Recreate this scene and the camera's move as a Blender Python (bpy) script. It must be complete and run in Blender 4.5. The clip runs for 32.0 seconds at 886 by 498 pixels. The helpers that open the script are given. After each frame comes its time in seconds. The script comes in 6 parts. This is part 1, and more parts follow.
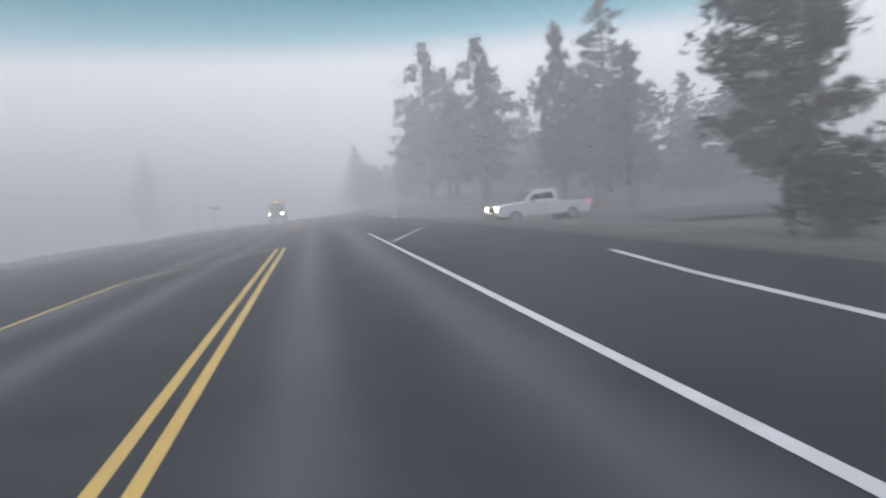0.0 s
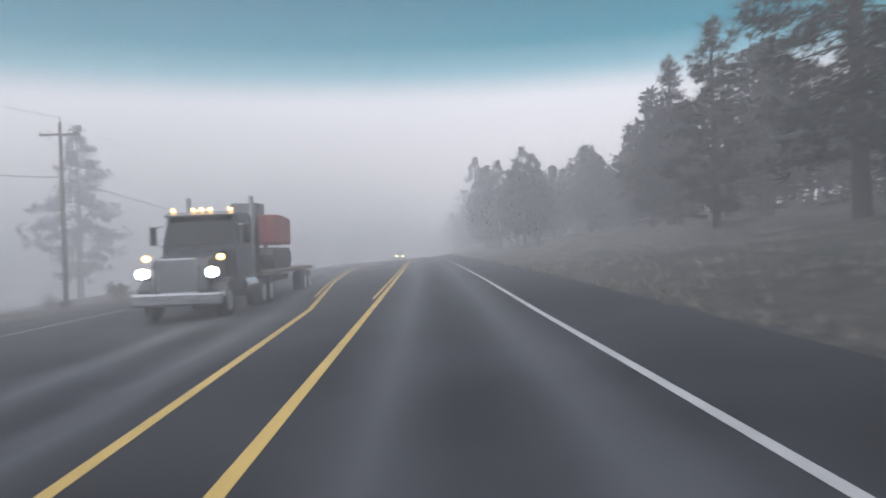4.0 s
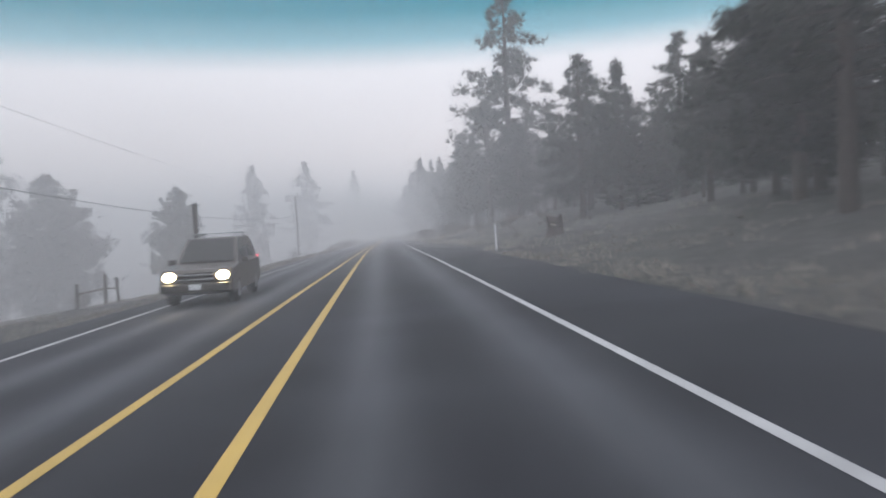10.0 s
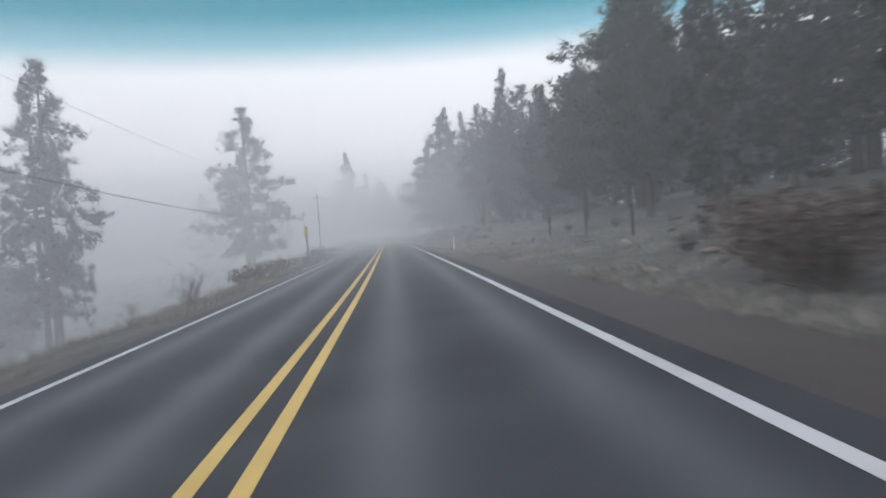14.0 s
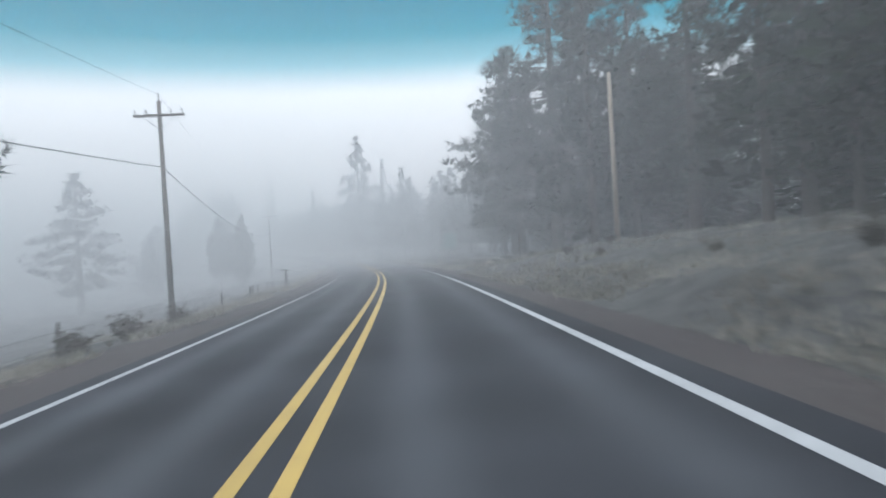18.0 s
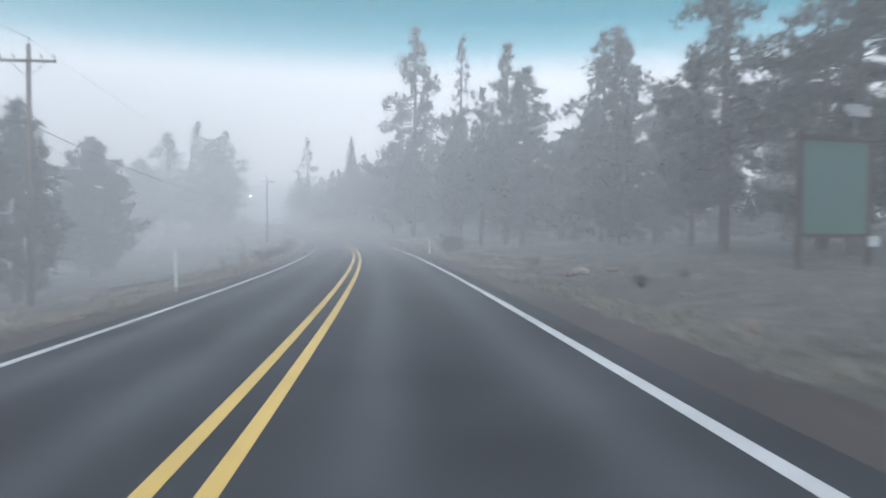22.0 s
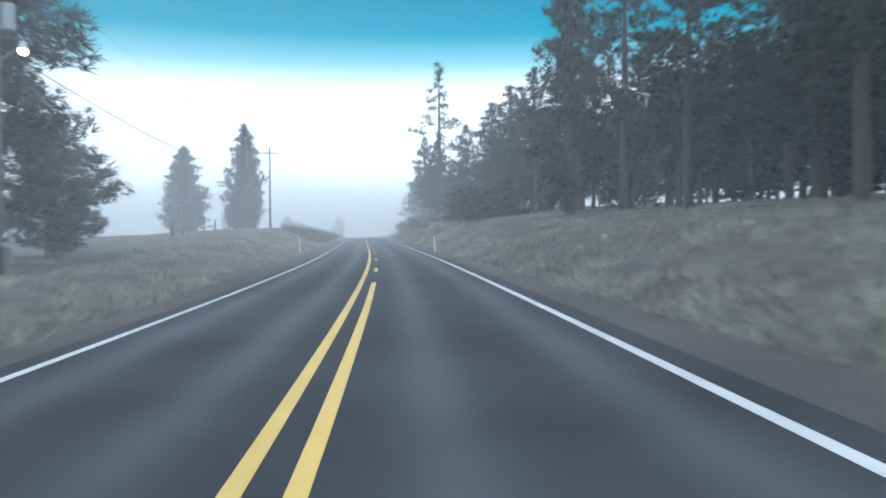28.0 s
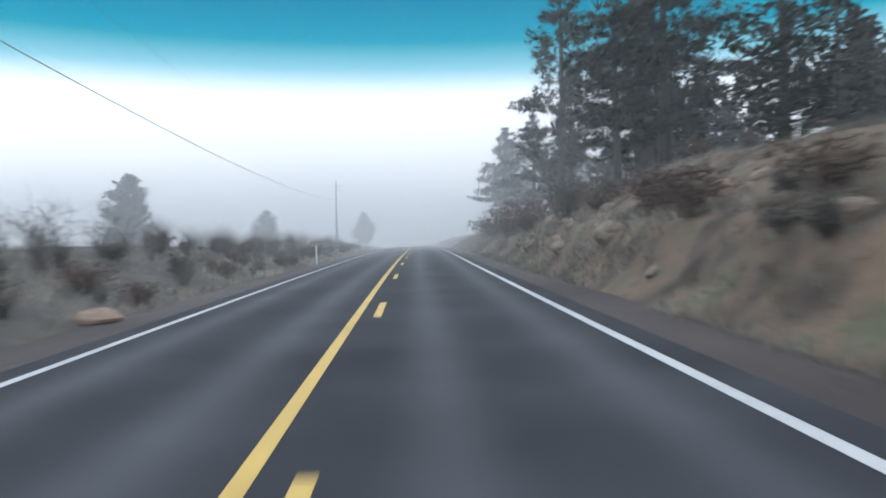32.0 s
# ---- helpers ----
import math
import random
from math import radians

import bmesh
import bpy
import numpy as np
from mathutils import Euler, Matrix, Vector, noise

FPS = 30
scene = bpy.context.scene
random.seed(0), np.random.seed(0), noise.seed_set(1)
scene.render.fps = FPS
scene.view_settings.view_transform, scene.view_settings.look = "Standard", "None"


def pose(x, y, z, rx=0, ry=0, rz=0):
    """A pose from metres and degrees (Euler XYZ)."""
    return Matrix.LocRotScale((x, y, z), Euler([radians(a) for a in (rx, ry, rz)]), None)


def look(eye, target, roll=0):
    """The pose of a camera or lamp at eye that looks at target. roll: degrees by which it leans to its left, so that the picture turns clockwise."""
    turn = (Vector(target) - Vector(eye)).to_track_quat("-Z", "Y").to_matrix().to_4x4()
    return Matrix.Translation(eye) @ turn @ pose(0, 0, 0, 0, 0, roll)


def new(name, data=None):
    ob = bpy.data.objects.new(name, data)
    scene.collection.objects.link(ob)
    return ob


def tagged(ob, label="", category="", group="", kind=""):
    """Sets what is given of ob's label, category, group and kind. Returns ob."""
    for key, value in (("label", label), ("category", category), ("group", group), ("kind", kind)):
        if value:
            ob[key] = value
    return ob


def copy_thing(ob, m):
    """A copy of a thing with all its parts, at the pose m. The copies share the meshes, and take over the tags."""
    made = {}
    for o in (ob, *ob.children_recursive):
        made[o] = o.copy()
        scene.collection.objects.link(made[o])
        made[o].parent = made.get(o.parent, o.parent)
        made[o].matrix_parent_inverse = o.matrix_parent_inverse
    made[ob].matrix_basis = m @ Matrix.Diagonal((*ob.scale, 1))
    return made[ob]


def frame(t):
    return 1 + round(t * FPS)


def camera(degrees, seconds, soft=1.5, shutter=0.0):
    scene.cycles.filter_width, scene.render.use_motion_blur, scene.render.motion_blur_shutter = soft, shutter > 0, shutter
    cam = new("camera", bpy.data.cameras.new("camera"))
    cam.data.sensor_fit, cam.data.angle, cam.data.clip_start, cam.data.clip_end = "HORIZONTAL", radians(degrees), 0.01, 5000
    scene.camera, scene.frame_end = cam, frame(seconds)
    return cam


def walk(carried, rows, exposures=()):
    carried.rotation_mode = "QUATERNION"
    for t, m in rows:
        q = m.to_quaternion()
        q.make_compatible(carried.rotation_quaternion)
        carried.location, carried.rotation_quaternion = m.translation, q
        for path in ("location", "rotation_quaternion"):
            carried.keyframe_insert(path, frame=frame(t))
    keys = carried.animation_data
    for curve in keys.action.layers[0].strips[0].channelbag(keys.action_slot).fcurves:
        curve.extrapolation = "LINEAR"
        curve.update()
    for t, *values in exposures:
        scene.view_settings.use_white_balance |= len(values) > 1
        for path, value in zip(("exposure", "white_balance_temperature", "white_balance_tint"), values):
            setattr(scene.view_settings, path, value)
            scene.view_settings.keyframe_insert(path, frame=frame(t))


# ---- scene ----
cam = camera(61.79, 32.0, soft=1.7, shutter=0.4)
PATH = [
    (0.0, pose(1.14, 0.00, 1.59, 86.93, 4.08, -9.93)),
    (0.5, pose(0.99, 12.00, 1.81, 88.53, 4.01, -4.51)),
    (1.0, pose(0.69, 23.99, 2.01, 89.25, 3.24, -3.16)),
    (1.5, pose(1.02, 35.98, 2.23, 90.11, 2.51, -2.42)),
    (2.0, pose(1.33, 47.96, 2.44, 90.45, 2.30, -1.08)),
    (2.5, pose(1.68, 59.94, 2.63, 90.61, 1.94, -0.61)),
    (3.0, pose(1.63, 71.92, 2.78, 90.24, 2.22, -1.07)),
    (3.5, pose(1.81, 83.89, 2.92, 90.07, 2.09, -1.71)),
    (5.5, pose(2.17, 131.81, 3.35, 89.45, 2.72, -2.65)),
    (6.0, pose(2.18, 143.80, 3.42, 89.01, 3.01, -2.81)),
    (6.5, pose(2.20, 155.79, 3.47, 89.26, 2.59, -3.14)),
    (7.0, pose(2.19, 167.78, 3.49, 88.84, 3.26, -3.51)),
    (7.5, pose(2.24, 179.77, 3.51, 88.60, 3.34, -4.07)),
    (8.0, pose(2.28, 191.77, 3.50, 88.21, 3.52, -4.63)),
    (8.5, pose(2.37, 203.76, 3.47, 88.16, 3.45, -4.97)),
    (9.0, pose(2.45, 215.76, 3.41, 87.98, 3.42, -5.13)),
    (9.5, pose(2.60, 227.76, 3.32, 87.77, 3.15, -5.42)),
    (10.0, pose(2.70, 239.75, 3.22, 87.50, 3.25, -5.66)),
    (10.5, pose(2.88, 251.75, 3.08, 87.38, 2.97, -6.23)),
    (11.0, pose(3.08, 263.75, 2.92, 87.21, 3.12, -6.41)),
    (11.5, pose(3.29, 275.75, 2.74, 87.34, 2.83, -6.61)),
    (12.0, pose(3.48, 287.75, 2.54, 87.07, 2.67, -6.73)),
    (12.5, pose(3.68, 299.75, 2.33, 87.06, 2.64, -6.64)),
    (13.0, pose(3.90, 311.75, 2.09, 87.04, 3.04, -6.34)),
    (13.5, pose(4.13, 323.78, 1.83, 87.22, 3.35, -6.07)),
    (14.0, pose(4.37, 335.81, 1.58, 87.41, 4.14, -5.55)),
    (14.5, pose(4.70, 347.87, 1.31, 87.63, 4.14, -5.14)),
    (16.5, pose(5.94, 396.19, 0.27, 88.84, 4.06, -5.09)),
    (17.0, pose(6.16, 408.30, 0.02, 88.97, 4.56, -4.72)),
    (17.5, pose(6.38, 420.42, -0.23, 89.19, 4.09, -4.27)),
    (18.0, pose(6.50, 432.55, -0.49, 89.14, 3.39, -3.42)),
    (18.5, pose(6.38, 444.70, -0.74, 89.19, 2.87, -2.94)),
    (19.0, pose(6.59, 456.85, -0.97, 88.49, 2.04, -1.99)),
    (19.5, pose(6.65, 469.02, -1.22, 88.31, 1.21, -1.58)),
    (20.0, pose(6.41, 481.19, -1.46, 88.12, 1.13, -1.12)),
    (20.5, pose(6.01, 493.38, -1.69, 88.11, 0.91, -0.72)),
    (21.0, pose(5.47, 505.58, -1.90, 88.37, 0.60, 0.08)),
    (21.5, pose(4.70, 517.78, -2.10, 88.31, 0.21, 0.75)),
    (22.0, pose(3.64, 529.97, -2.29, 88.25, -0.39, 1.53)),
    (22.5, pose(2.38, 542.15, -2.45, 88.69, -0.86, 2.54)),
    (23.0, pose(1.01, 554.34, -2.60, 88.36, -1.41, 3.30)),
    (23.5, pose(-0.54, 566.52, -2.73, 88.40, -1.09, 4.17)),
    (24.0, pose(-2.21, 578.71, -2.84, 88.42, -1.12, 5.22)),
    (24.5, pose(-4.06, 590.90, -2.92, 88.23, -0.25, 6.39)),
    (25.0, pose(-6.27, 603.10, -2.99, 88.64, 0.76, 7.76)),
    (25.5, pose(-8.58, 615.33, -3.02, 88.69, 0.61, 8.83)),
    (27.5, pose(-20.34, 664.29, -2.95, 89.12, 0.44, 12.25)),
    (28.0, pose(-23.78, 676.54, -2.88, 89.36, 0.49, 13.00)),
    (28.5, pose(-27.29, 688.81, -2.77, 89.51, 0.96, 13.59)),
    (29.0, pose(-31.04, 701.01, -2.65, 89.60, 1.39, 14.45)),
    (29.5, pose(-34.92, 713.17, -2.51, 89.76, 1.43, 14.93)),
    (30.0, pose(-39.05, 725.25, -2.35, 89.67, 1.40, 15.68)),
    (30.5, pose(-43.13, 737.35, -2.18, 89.74, 1.62, 16.07)),
    (31.0, pose(-47.34, 749.40, -1.99, 89.38, 1.63, 16.52)),
    (32.0, pose(-55.77, 773.51, -1.59, 89.81, 1.09, 16.78)),
]
walk(cam, PATH, exposures=[(0, -0.18, 6300, 13), (3, -0.24, 6300, 14), (6, -0.24, 6300, 14), (12, -0.28, 6350, 13), (14, -0.16, 6250, 11), (17, 0.0, 6050, 7), (20, 0.06, 5950, 6), (22, 0.08, 5950, 7), (23, -0.05, 6000, 8), (24, 0.0, 5800, 7), (25, 0.2, 5550, 1), (28, 0.25, 5500, 1), (29, 0.12, 5650, 3), (31, 0.06, 5800, 5), (32, 0.08, 5900, 7)])

# ---- light: a bright overcast dawn sky above ground fog, with the windscreen's blue tint put in as a band ----
world = bpy.data.worlds.new("sky")
scene.world = world
world.use_nodes = True
wn = world.node_tree
wn.nodes.clear()
w_out = wn.nodes.new("ShaderNodeOutputWorld")
w_bg = wn.nodes.new("ShaderNodeBackground")
w_tc = wn.nodes.new("ShaderNodeTexCoord")
w_sep = wn.nodes.new("ShaderNodeSeparateXYZ")
w_ramp = wn.nodes.new("ShaderNodeValToRGB")
wn.links.new(w_tc.outputs["Generated"], w_sep.inputs[0])
wn.links.new(w_sep.outputs["Z"], w_ramp.inputs[0])
wn.links.new(w_ramp.outputs[0], w_bg.inputs[0])
wn.links.new(w_bg.outputs[0], w_out.inputs[0])
# the blue stops, 0.232 to 0.32, imitate a tinted windscreen strip, not sky
SKY = [(0.0, (1.06, 1.05, 1.08)), (0.09, (1.24, 1.2, 1.21)), (0.196, (1.25, 1.26, 1.3)), (0.232, (0.30, 0.66, 0.78)), (0.266, (0.0, 0.36, 0.49)),
       (0.32, (0.0, 0.25, 0.38)), (0.42, (1.57, 1.62, 1.73)), (1.0, (2.05, 2.11, 2.22))]
els = w_ramp.color_ramp.elements
els[0].position, els[0].color = SKY[0][0], (*SKY[0][1], 1)
els[1].position, els[1].color = SKY[-1][0], (*SKY[-1][1], 1)
for p, c in SKY[1:-1]:
    e = els.new(p)
    e.color = (*c, 1)
w_bg.inputs["Strength"].default_value = 1.0

sun_data = bpy.data.lights.new("sun", "SUN")
sun_data.energy, sun_data.angle, sun_data.color = 0.4, radians(40), (1.0, 0.96, 0.93)
sun = new("sun", sun_data)
sun.matrix_world = look((0, 0, 100), (40, 30, 0))

# ---- the line of the road: curvature (1/km) every 25 m, vertical curvature every 40 m ----
BEND = [0.259, 0.193, -0.299, -0.300, -0.162, 0.228, 0.186, 0.213, -0.223, -0.105, -0.117, -0.101, -0.016, -0.504, -0.251, 0.412, 0.025, -0.024, 0.516, 0.690, 1.373, 1.370, 1.109, 0.947, 1.330, 1.366, 1.555, 1.559, 0.946, 0.789, 0.748, -0.008, -0.054, -0.288, -0.181, 0.151, 0.376, 0.410, 0.406, 0.396, 0.390]
DIP = [-1.016, -1.046, -0.968, -1.075, -1.128, -1.604, -1.773, -1.612, -1.127, -0.183, 0.303, 0.152, 0.070, 1.023, 1.363, 1.463, 1.502, 1.301, 1.418, 0.871, 0.157, -0.860, -1.104, -1.100, -1.050, -1.022]
GRADE = 0.02216

SG = np.arange(-20, 981, 2.5)


def run(values, at0=0.0):
    a = np.concatenate([[0], np.cumsum((values[1:] + values[:-1]) / 2 * 2.5)]) + at0
    return a


TH = run(np.interp(SG, np.arange(-20, 981, 25.0), np.array(BEND) / 1000))
TH -= np.interp(0, SG, TH)
RX = run(-np.sin(TH))
RY = run(np.cos(TH))
RX -= np.interp(0, SG, RX)
RY -= np.interp(0, SG, RY)
RZ = run(run(np.interp(SG, np.arange(-20, 981, 40.0), np.array(DIP) / 10000), GRADE))
RZ -= np.interp(0, SG, RZ)


def bank(s):
    """Cross slope of road and land: the rise per metre to the right."""
    return np.interp(s, [-100, 250, 440, 560, 690, 790, 1000], [0.056, 0.056, 0.042, 0.035, 0.0227, 0.0175, 0.0175])


def line(s):
    """x, y, z and heading of the road's reference line at station s."""
    s = np.asarray(s, float)
    c = np.clip(s, -20, 980)
    th = np.interp(c, SG, TH)
    over = s - c
    return (np.interp(c, SG, RX) - np.sin(th) * over, np.interp(c, SG, RY) + np.cos(th) * over,
            np.interp(c, SG, RZ), th)


def spot(s, lat, up=0.0):
    x, y, z, th = line(s)
    return Vector((float(x + lat * np.cos(th)), float(y + lat * np.sin(th)), float(z + up + lat * bank(s))))


def smooth(a):
    a = np.clip(a, 0, 1)
    return a * a * (3 - 2 * a)


# height of the land beside the road: station, then heights at 7, 11, 18 and 40 m to the side
RIGHT_NEAR = np.array([(-100, -0.2, -0.8, -1.7, -3.0), (36, -0.25, -0.9, -1.75, -3.3), (58, -0.25, -0.9, -1.7, -3.0), (76, -0.1, -0.1, 0, 0.5), (110, 0, 0.3, 1.0, 2.2), (200, 0, 0.3, 1.2, 2.6),
                  (270, 0, 0.3, 1.2, 3.0), (295, 0.1, 0.6, 1.4, 3.5), (310, 0.2, 1.1, 2.0, 4.0), (330, 0.1, 0.5, 1.5, 3.5), (400, 0.1, 0.6, 1.6, 3.0),
                  (440, 0.5, 1.15, 1.4, 2.2), (470, 0.5, 1.0, 1.1, 1.8), (500, 0.0, 0.2, 0.4, 1.0), (520, -0.1, 0, 0.2, 0.6), (640, -0.1, 0.0, 0.3, 0.8)])
RIGHT_FAR = np.array([(670, 0.1, 0.5, 0.9, 1.4), (690, 0.4, 1.4, 1.8, 2.4), (710, 0.7, 2.0, 2.6, 3.0), (750, 0.8, 2.3, 3.1, 3.6), (775, 1.3, 2.8, 3.7, 4.2),
                  (790, 1.8, 3.6, 4.3, 4.8), (810, 1.9, 4.2, 4.9, 5.3), (840, 1.0, 2.4, 3.0, 3.5), (1000, 0.6, 1.5, 2.0, 3.0)])
RIGHT = np.vstack([RIGHT_NEAR, RIGHT_FAR])
LEFT = np.array([(-100, 0, 0, -0.3, -0.6), (90, 0, -0.1, -0.3, -1.0), (200, 0, -0.2, -0.5, -2.0), (300, -0.2, -0.6, -1.5, -4.0),
                 (360, -0.2, -1.0, -4.0, -7.5), (400, -0.3, -1.2, -4.5, -8.0), (440, -0.3, -1.0, -3.0, -6.0), (520, -0.3, -0.7, -1.5, -3.0),
                 (600, -0.4, -0.9, -1.8, -3.5), (660, -0.1, -0.2, -0.6, -1.5), (700, 0.1, 0.3, 0.4, 0.0), (730, 0.1, 0.7, 0.8, 0.3),
                 (770, 0.4, 2.1, 2.3, 1.5), (790, 0.5, 1.8, 2.0, 1.2), (820, 0.4, 1.4, 1.2, 0.5), (1000, 0.2, 0.5, 0.4, 0.0)])


def edge_left(s):
    """Lateral place of the left edge of the asphalt."""
    return np.interp(s, [-100, 20, 60, 150, 190, 230, 275, 320], [-9.5, -10.5, -15.5, -14.0, -12.5, -9.4, -5.2, -4.4])


def edge_right(s):
    return np.interp(s, [-100, 0, 62, 80, 280, 297, 1100], [7.5, 8.0, 6.2, 5.7, 5.9, 4.05, 4.05])


def verge_right(s):
    """Outer edge of the gravel shoulder."""
    return edge_right(s) + np.interp(s, [-100, 275, 297, 312, 345, 400, 420, 585, 600, 610, 630, 645, 660, 1100], [0.3, 0.3, 2.8, 1.7, 1.6, 1.6, 1.2, 1.2, 3.6, 4.7, 4.8, 4.0, 1.5, 1.2])


def verge_left(s):
    return edge_left(s) - np.interp(s, [-100, 275, 300, 420, 450, 520, 550, 690, 720, 1100], [0.3, 0.3, 0.7, 0.9, 2.0, 2.2, 1.1, 1.2, 1.8, 0.7])


def land(s, lat):
    """Height over the road of the land at station s, lat metres to the right of the reference line."""
    s, lat = np.broadcast_arrays(np.asarray(s, float), np.asarray(lat, float))
    el, er = verge_left(s), verge_right(s)
    out = np.zeros(s.shape)
    d = np.where(lat > 0, lat - er, el - lat)
    for tab, side in ((RIGHT, lat > 0), (LEFT, lat <= 0)):
        h = [np.interp(s, tab[:, 0], tab[:, i]) for i in range(1, 5)]
        a = smooth((d - 0.1) / 1.6)
        hh = h[0] * a
        hh = hh + (h[1] - h[0]) * smooth((d - 1.2) / 4.5)
        hh = hh + (h[2] - h[1]) * smooth((d - 5) / 8)
        hh = hh + (h[3] - h[2]) * smooth((d - 12) / 26)
        out = np.where(side, hh, out)
    rough = smooth((d - 0.5) / 3)
    n = 0.10 * np.sin(s * 0.71 + lat * 1.3) * np.sin(lat * 0.83 - s * 0.29) + 0.22 * np.sin(s * 0.11 + 1) * np.sin(lat * 0.23 + s * 0.05)
    return out + n * rough - 0.05 - 0.12 * smooth((-d + 0.3) / 0.6)


def on_land(s, lat, up=0.0):
    return spot(s, lat, float(land(s, lat)) + up)


def stand(s, lat, turn=0.0, size=1.0, up=0.0):
    """Pose of a thing that stands on the land, its y along the road, turned by degrees."""
    th = float(line(s)[3])
    return Matrix.Translation(on_land(s, lat, up)) @ Matrix.Rotation(th + radians(turn), 4, "Z") @ Matrix.Diagonal((size, size, size, 1))


# ---- materials ----
def nodes(name):
    m = bpy.data.materials.new(name)
    m.use_nodes = True
    nt = m.node_tree
    return m, nt, nt.nodes["Principled BSDF"]


def plain(name, color, rough=0.6, metal=0.0, vary=0.15, scale=8.0, bump=0.0, spec=0.5):
    """A material with grain at two scales and a little variation from object to object."""
    m, nt, b = nodes(name)
    L = nt.links
    tc = nt.nodes.new("ShaderNodeTexCoord")
    n1 = nt.nodes.new("ShaderNodeTexNoise")
    n1.inputs["Scale"].default_value, n1.inputs["Detail"].default_value = scale, 6
    n2 = nt.nodes.new("ShaderNodeTexNoise")
    n2.inputs["Scale"].default_value, n2.inputs["Detail"].default_value = scale * 0.13, 3
    info = nt.nodes.new("ShaderNodeObjectInfo")
    add = nt.nodes.new("ShaderNodeMath")
    add.operation = "ADD"
    add2 = nt.nodes.new("ShaderNodeMath")
    add2.operation = "MULTIPLY_ADD"
    add2.inputs[1].default_value = 0.4
    L.new(tc.outputs["Object"], n1.inputs["Vector"])
    L.new(tc.outputs["Object"], n2.inputs["Vector"])
    L.new(n1.outputs[0], add.inputs[0])
    L.new(n2.outputs[0], add.inputs[1])
    L.new(info.outputs["Random"], add2.inputs[0])
    L.new(add.outputs[0], add2.inputs[2])
    mr = nt.nodes.new("ShaderNodeMapRange")
    mr.inputs["From Min"].default_value, mr.inputs["From Max"].default_value = 0.7, 1.7
    mr.inputs["To Min"].default_value, mr.inputs["To Max"].default_value = 1 - vary, 1 + vary
    L.new(add2.outputs[0], mr.inputs[0])
    mul = nt.nodes.new("ShaderNodeVectorMath")
    mul.operation = "SCALE"
    mul.inputs[0].default_value = color
    L.new(mr.outputs[0], mul.inputs["Scale"])
    L.new(mul.outputs[0], b.inputs["Base Color"])
    b.inputs["Roughness"].default_value, b.inputs["Metallic"].default_value = rough, metal
    b.inputs["Specular IOR Level"].default_value = spec
    if bump:
        bp = nt.nodes.new("ShaderNodeBump")
        bp.inputs["Strength"].default_value, bp.inputs["Distance"].default_value = bump, 0.02
        L.new(n1.outputs[0], bp.inputs["Height"])
        L.new(bp.outputs[0], b.inputs["Normal"])
    return m


def blend(name, stops, scale, detail=8, rough=0.95, bump=0.5, big=0.02, dist=0.05):
    """Ground-like material: noise at two scales through a colour ramp."""
    m, nt, b = nodes(name)
    L = nt.links
    tc = nt.nodes.new("ShaderNodeTexCoord")
    n1 = nt.nodes.new("ShaderNodeTexNoise")
    n1.inputs["Scale"].default_value, n1.inputs["Detail"].default_value, n1.inputs["Roughness"].default_value = scale, detail, 0.65
    n2 = nt.nodes.new("ShaderNodeTexNoise")
    n2.inputs["Scale"].default_value, n2.inputs["Detail"].default_value = big, 4
    mix = nt.nodes.new("ShaderNodeMath")
    mix.operation = "MULTIPLY_ADD"
    mix.inputs[1].default_value = 0.55
    half = nt.nodes.new("ShaderNodeMath")
    half.operation = "MULTIPLY"
    half.inputs[1].default_value = 0.45
    L.new(tc.outputs["Object"], n1.inputs["Vector"])
    L.new(tc.outputs["Object"], n2.inputs["Vector"])
    L.new(n2.outputs[0], half.inputs[0])
    L.new(n1.outputs[0], mix.inputs[0])
    L.new(half.outputs[0], mix.inputs[2])
    r = nt.nodes.new("ShaderNodeValToRGB")
    es = r.color_ramp.elements
    es[0].position, es[0].color = stops[0][0], (*stops[0][1], 1)
    es[1].position, es[1].color = stops[-1][0], (*stops[-1][1], 1)
    for p, c in stops[1:-1]:
        es.new(p).color = (*c, 1)
    L.new(mix.outputs[0], r.inputs[0])
    L.new(r.outputs[0], b.inputs["Base Color"])
    b.inputs["Roughness"].default_value = rough
    b.inputs["Specular IOR Level"].default_value = 0.2
    bp = nt.nodes.new("ShaderNodeBump")
    bp.inputs["Strength"].default_value, bp.inputs["Distance"].default_value = bump, dist
    L.new(n1.outputs[0], bp.inputs["Height"])
    L.new(bp.outputs[0], b.inputs["Normal"])
    return m


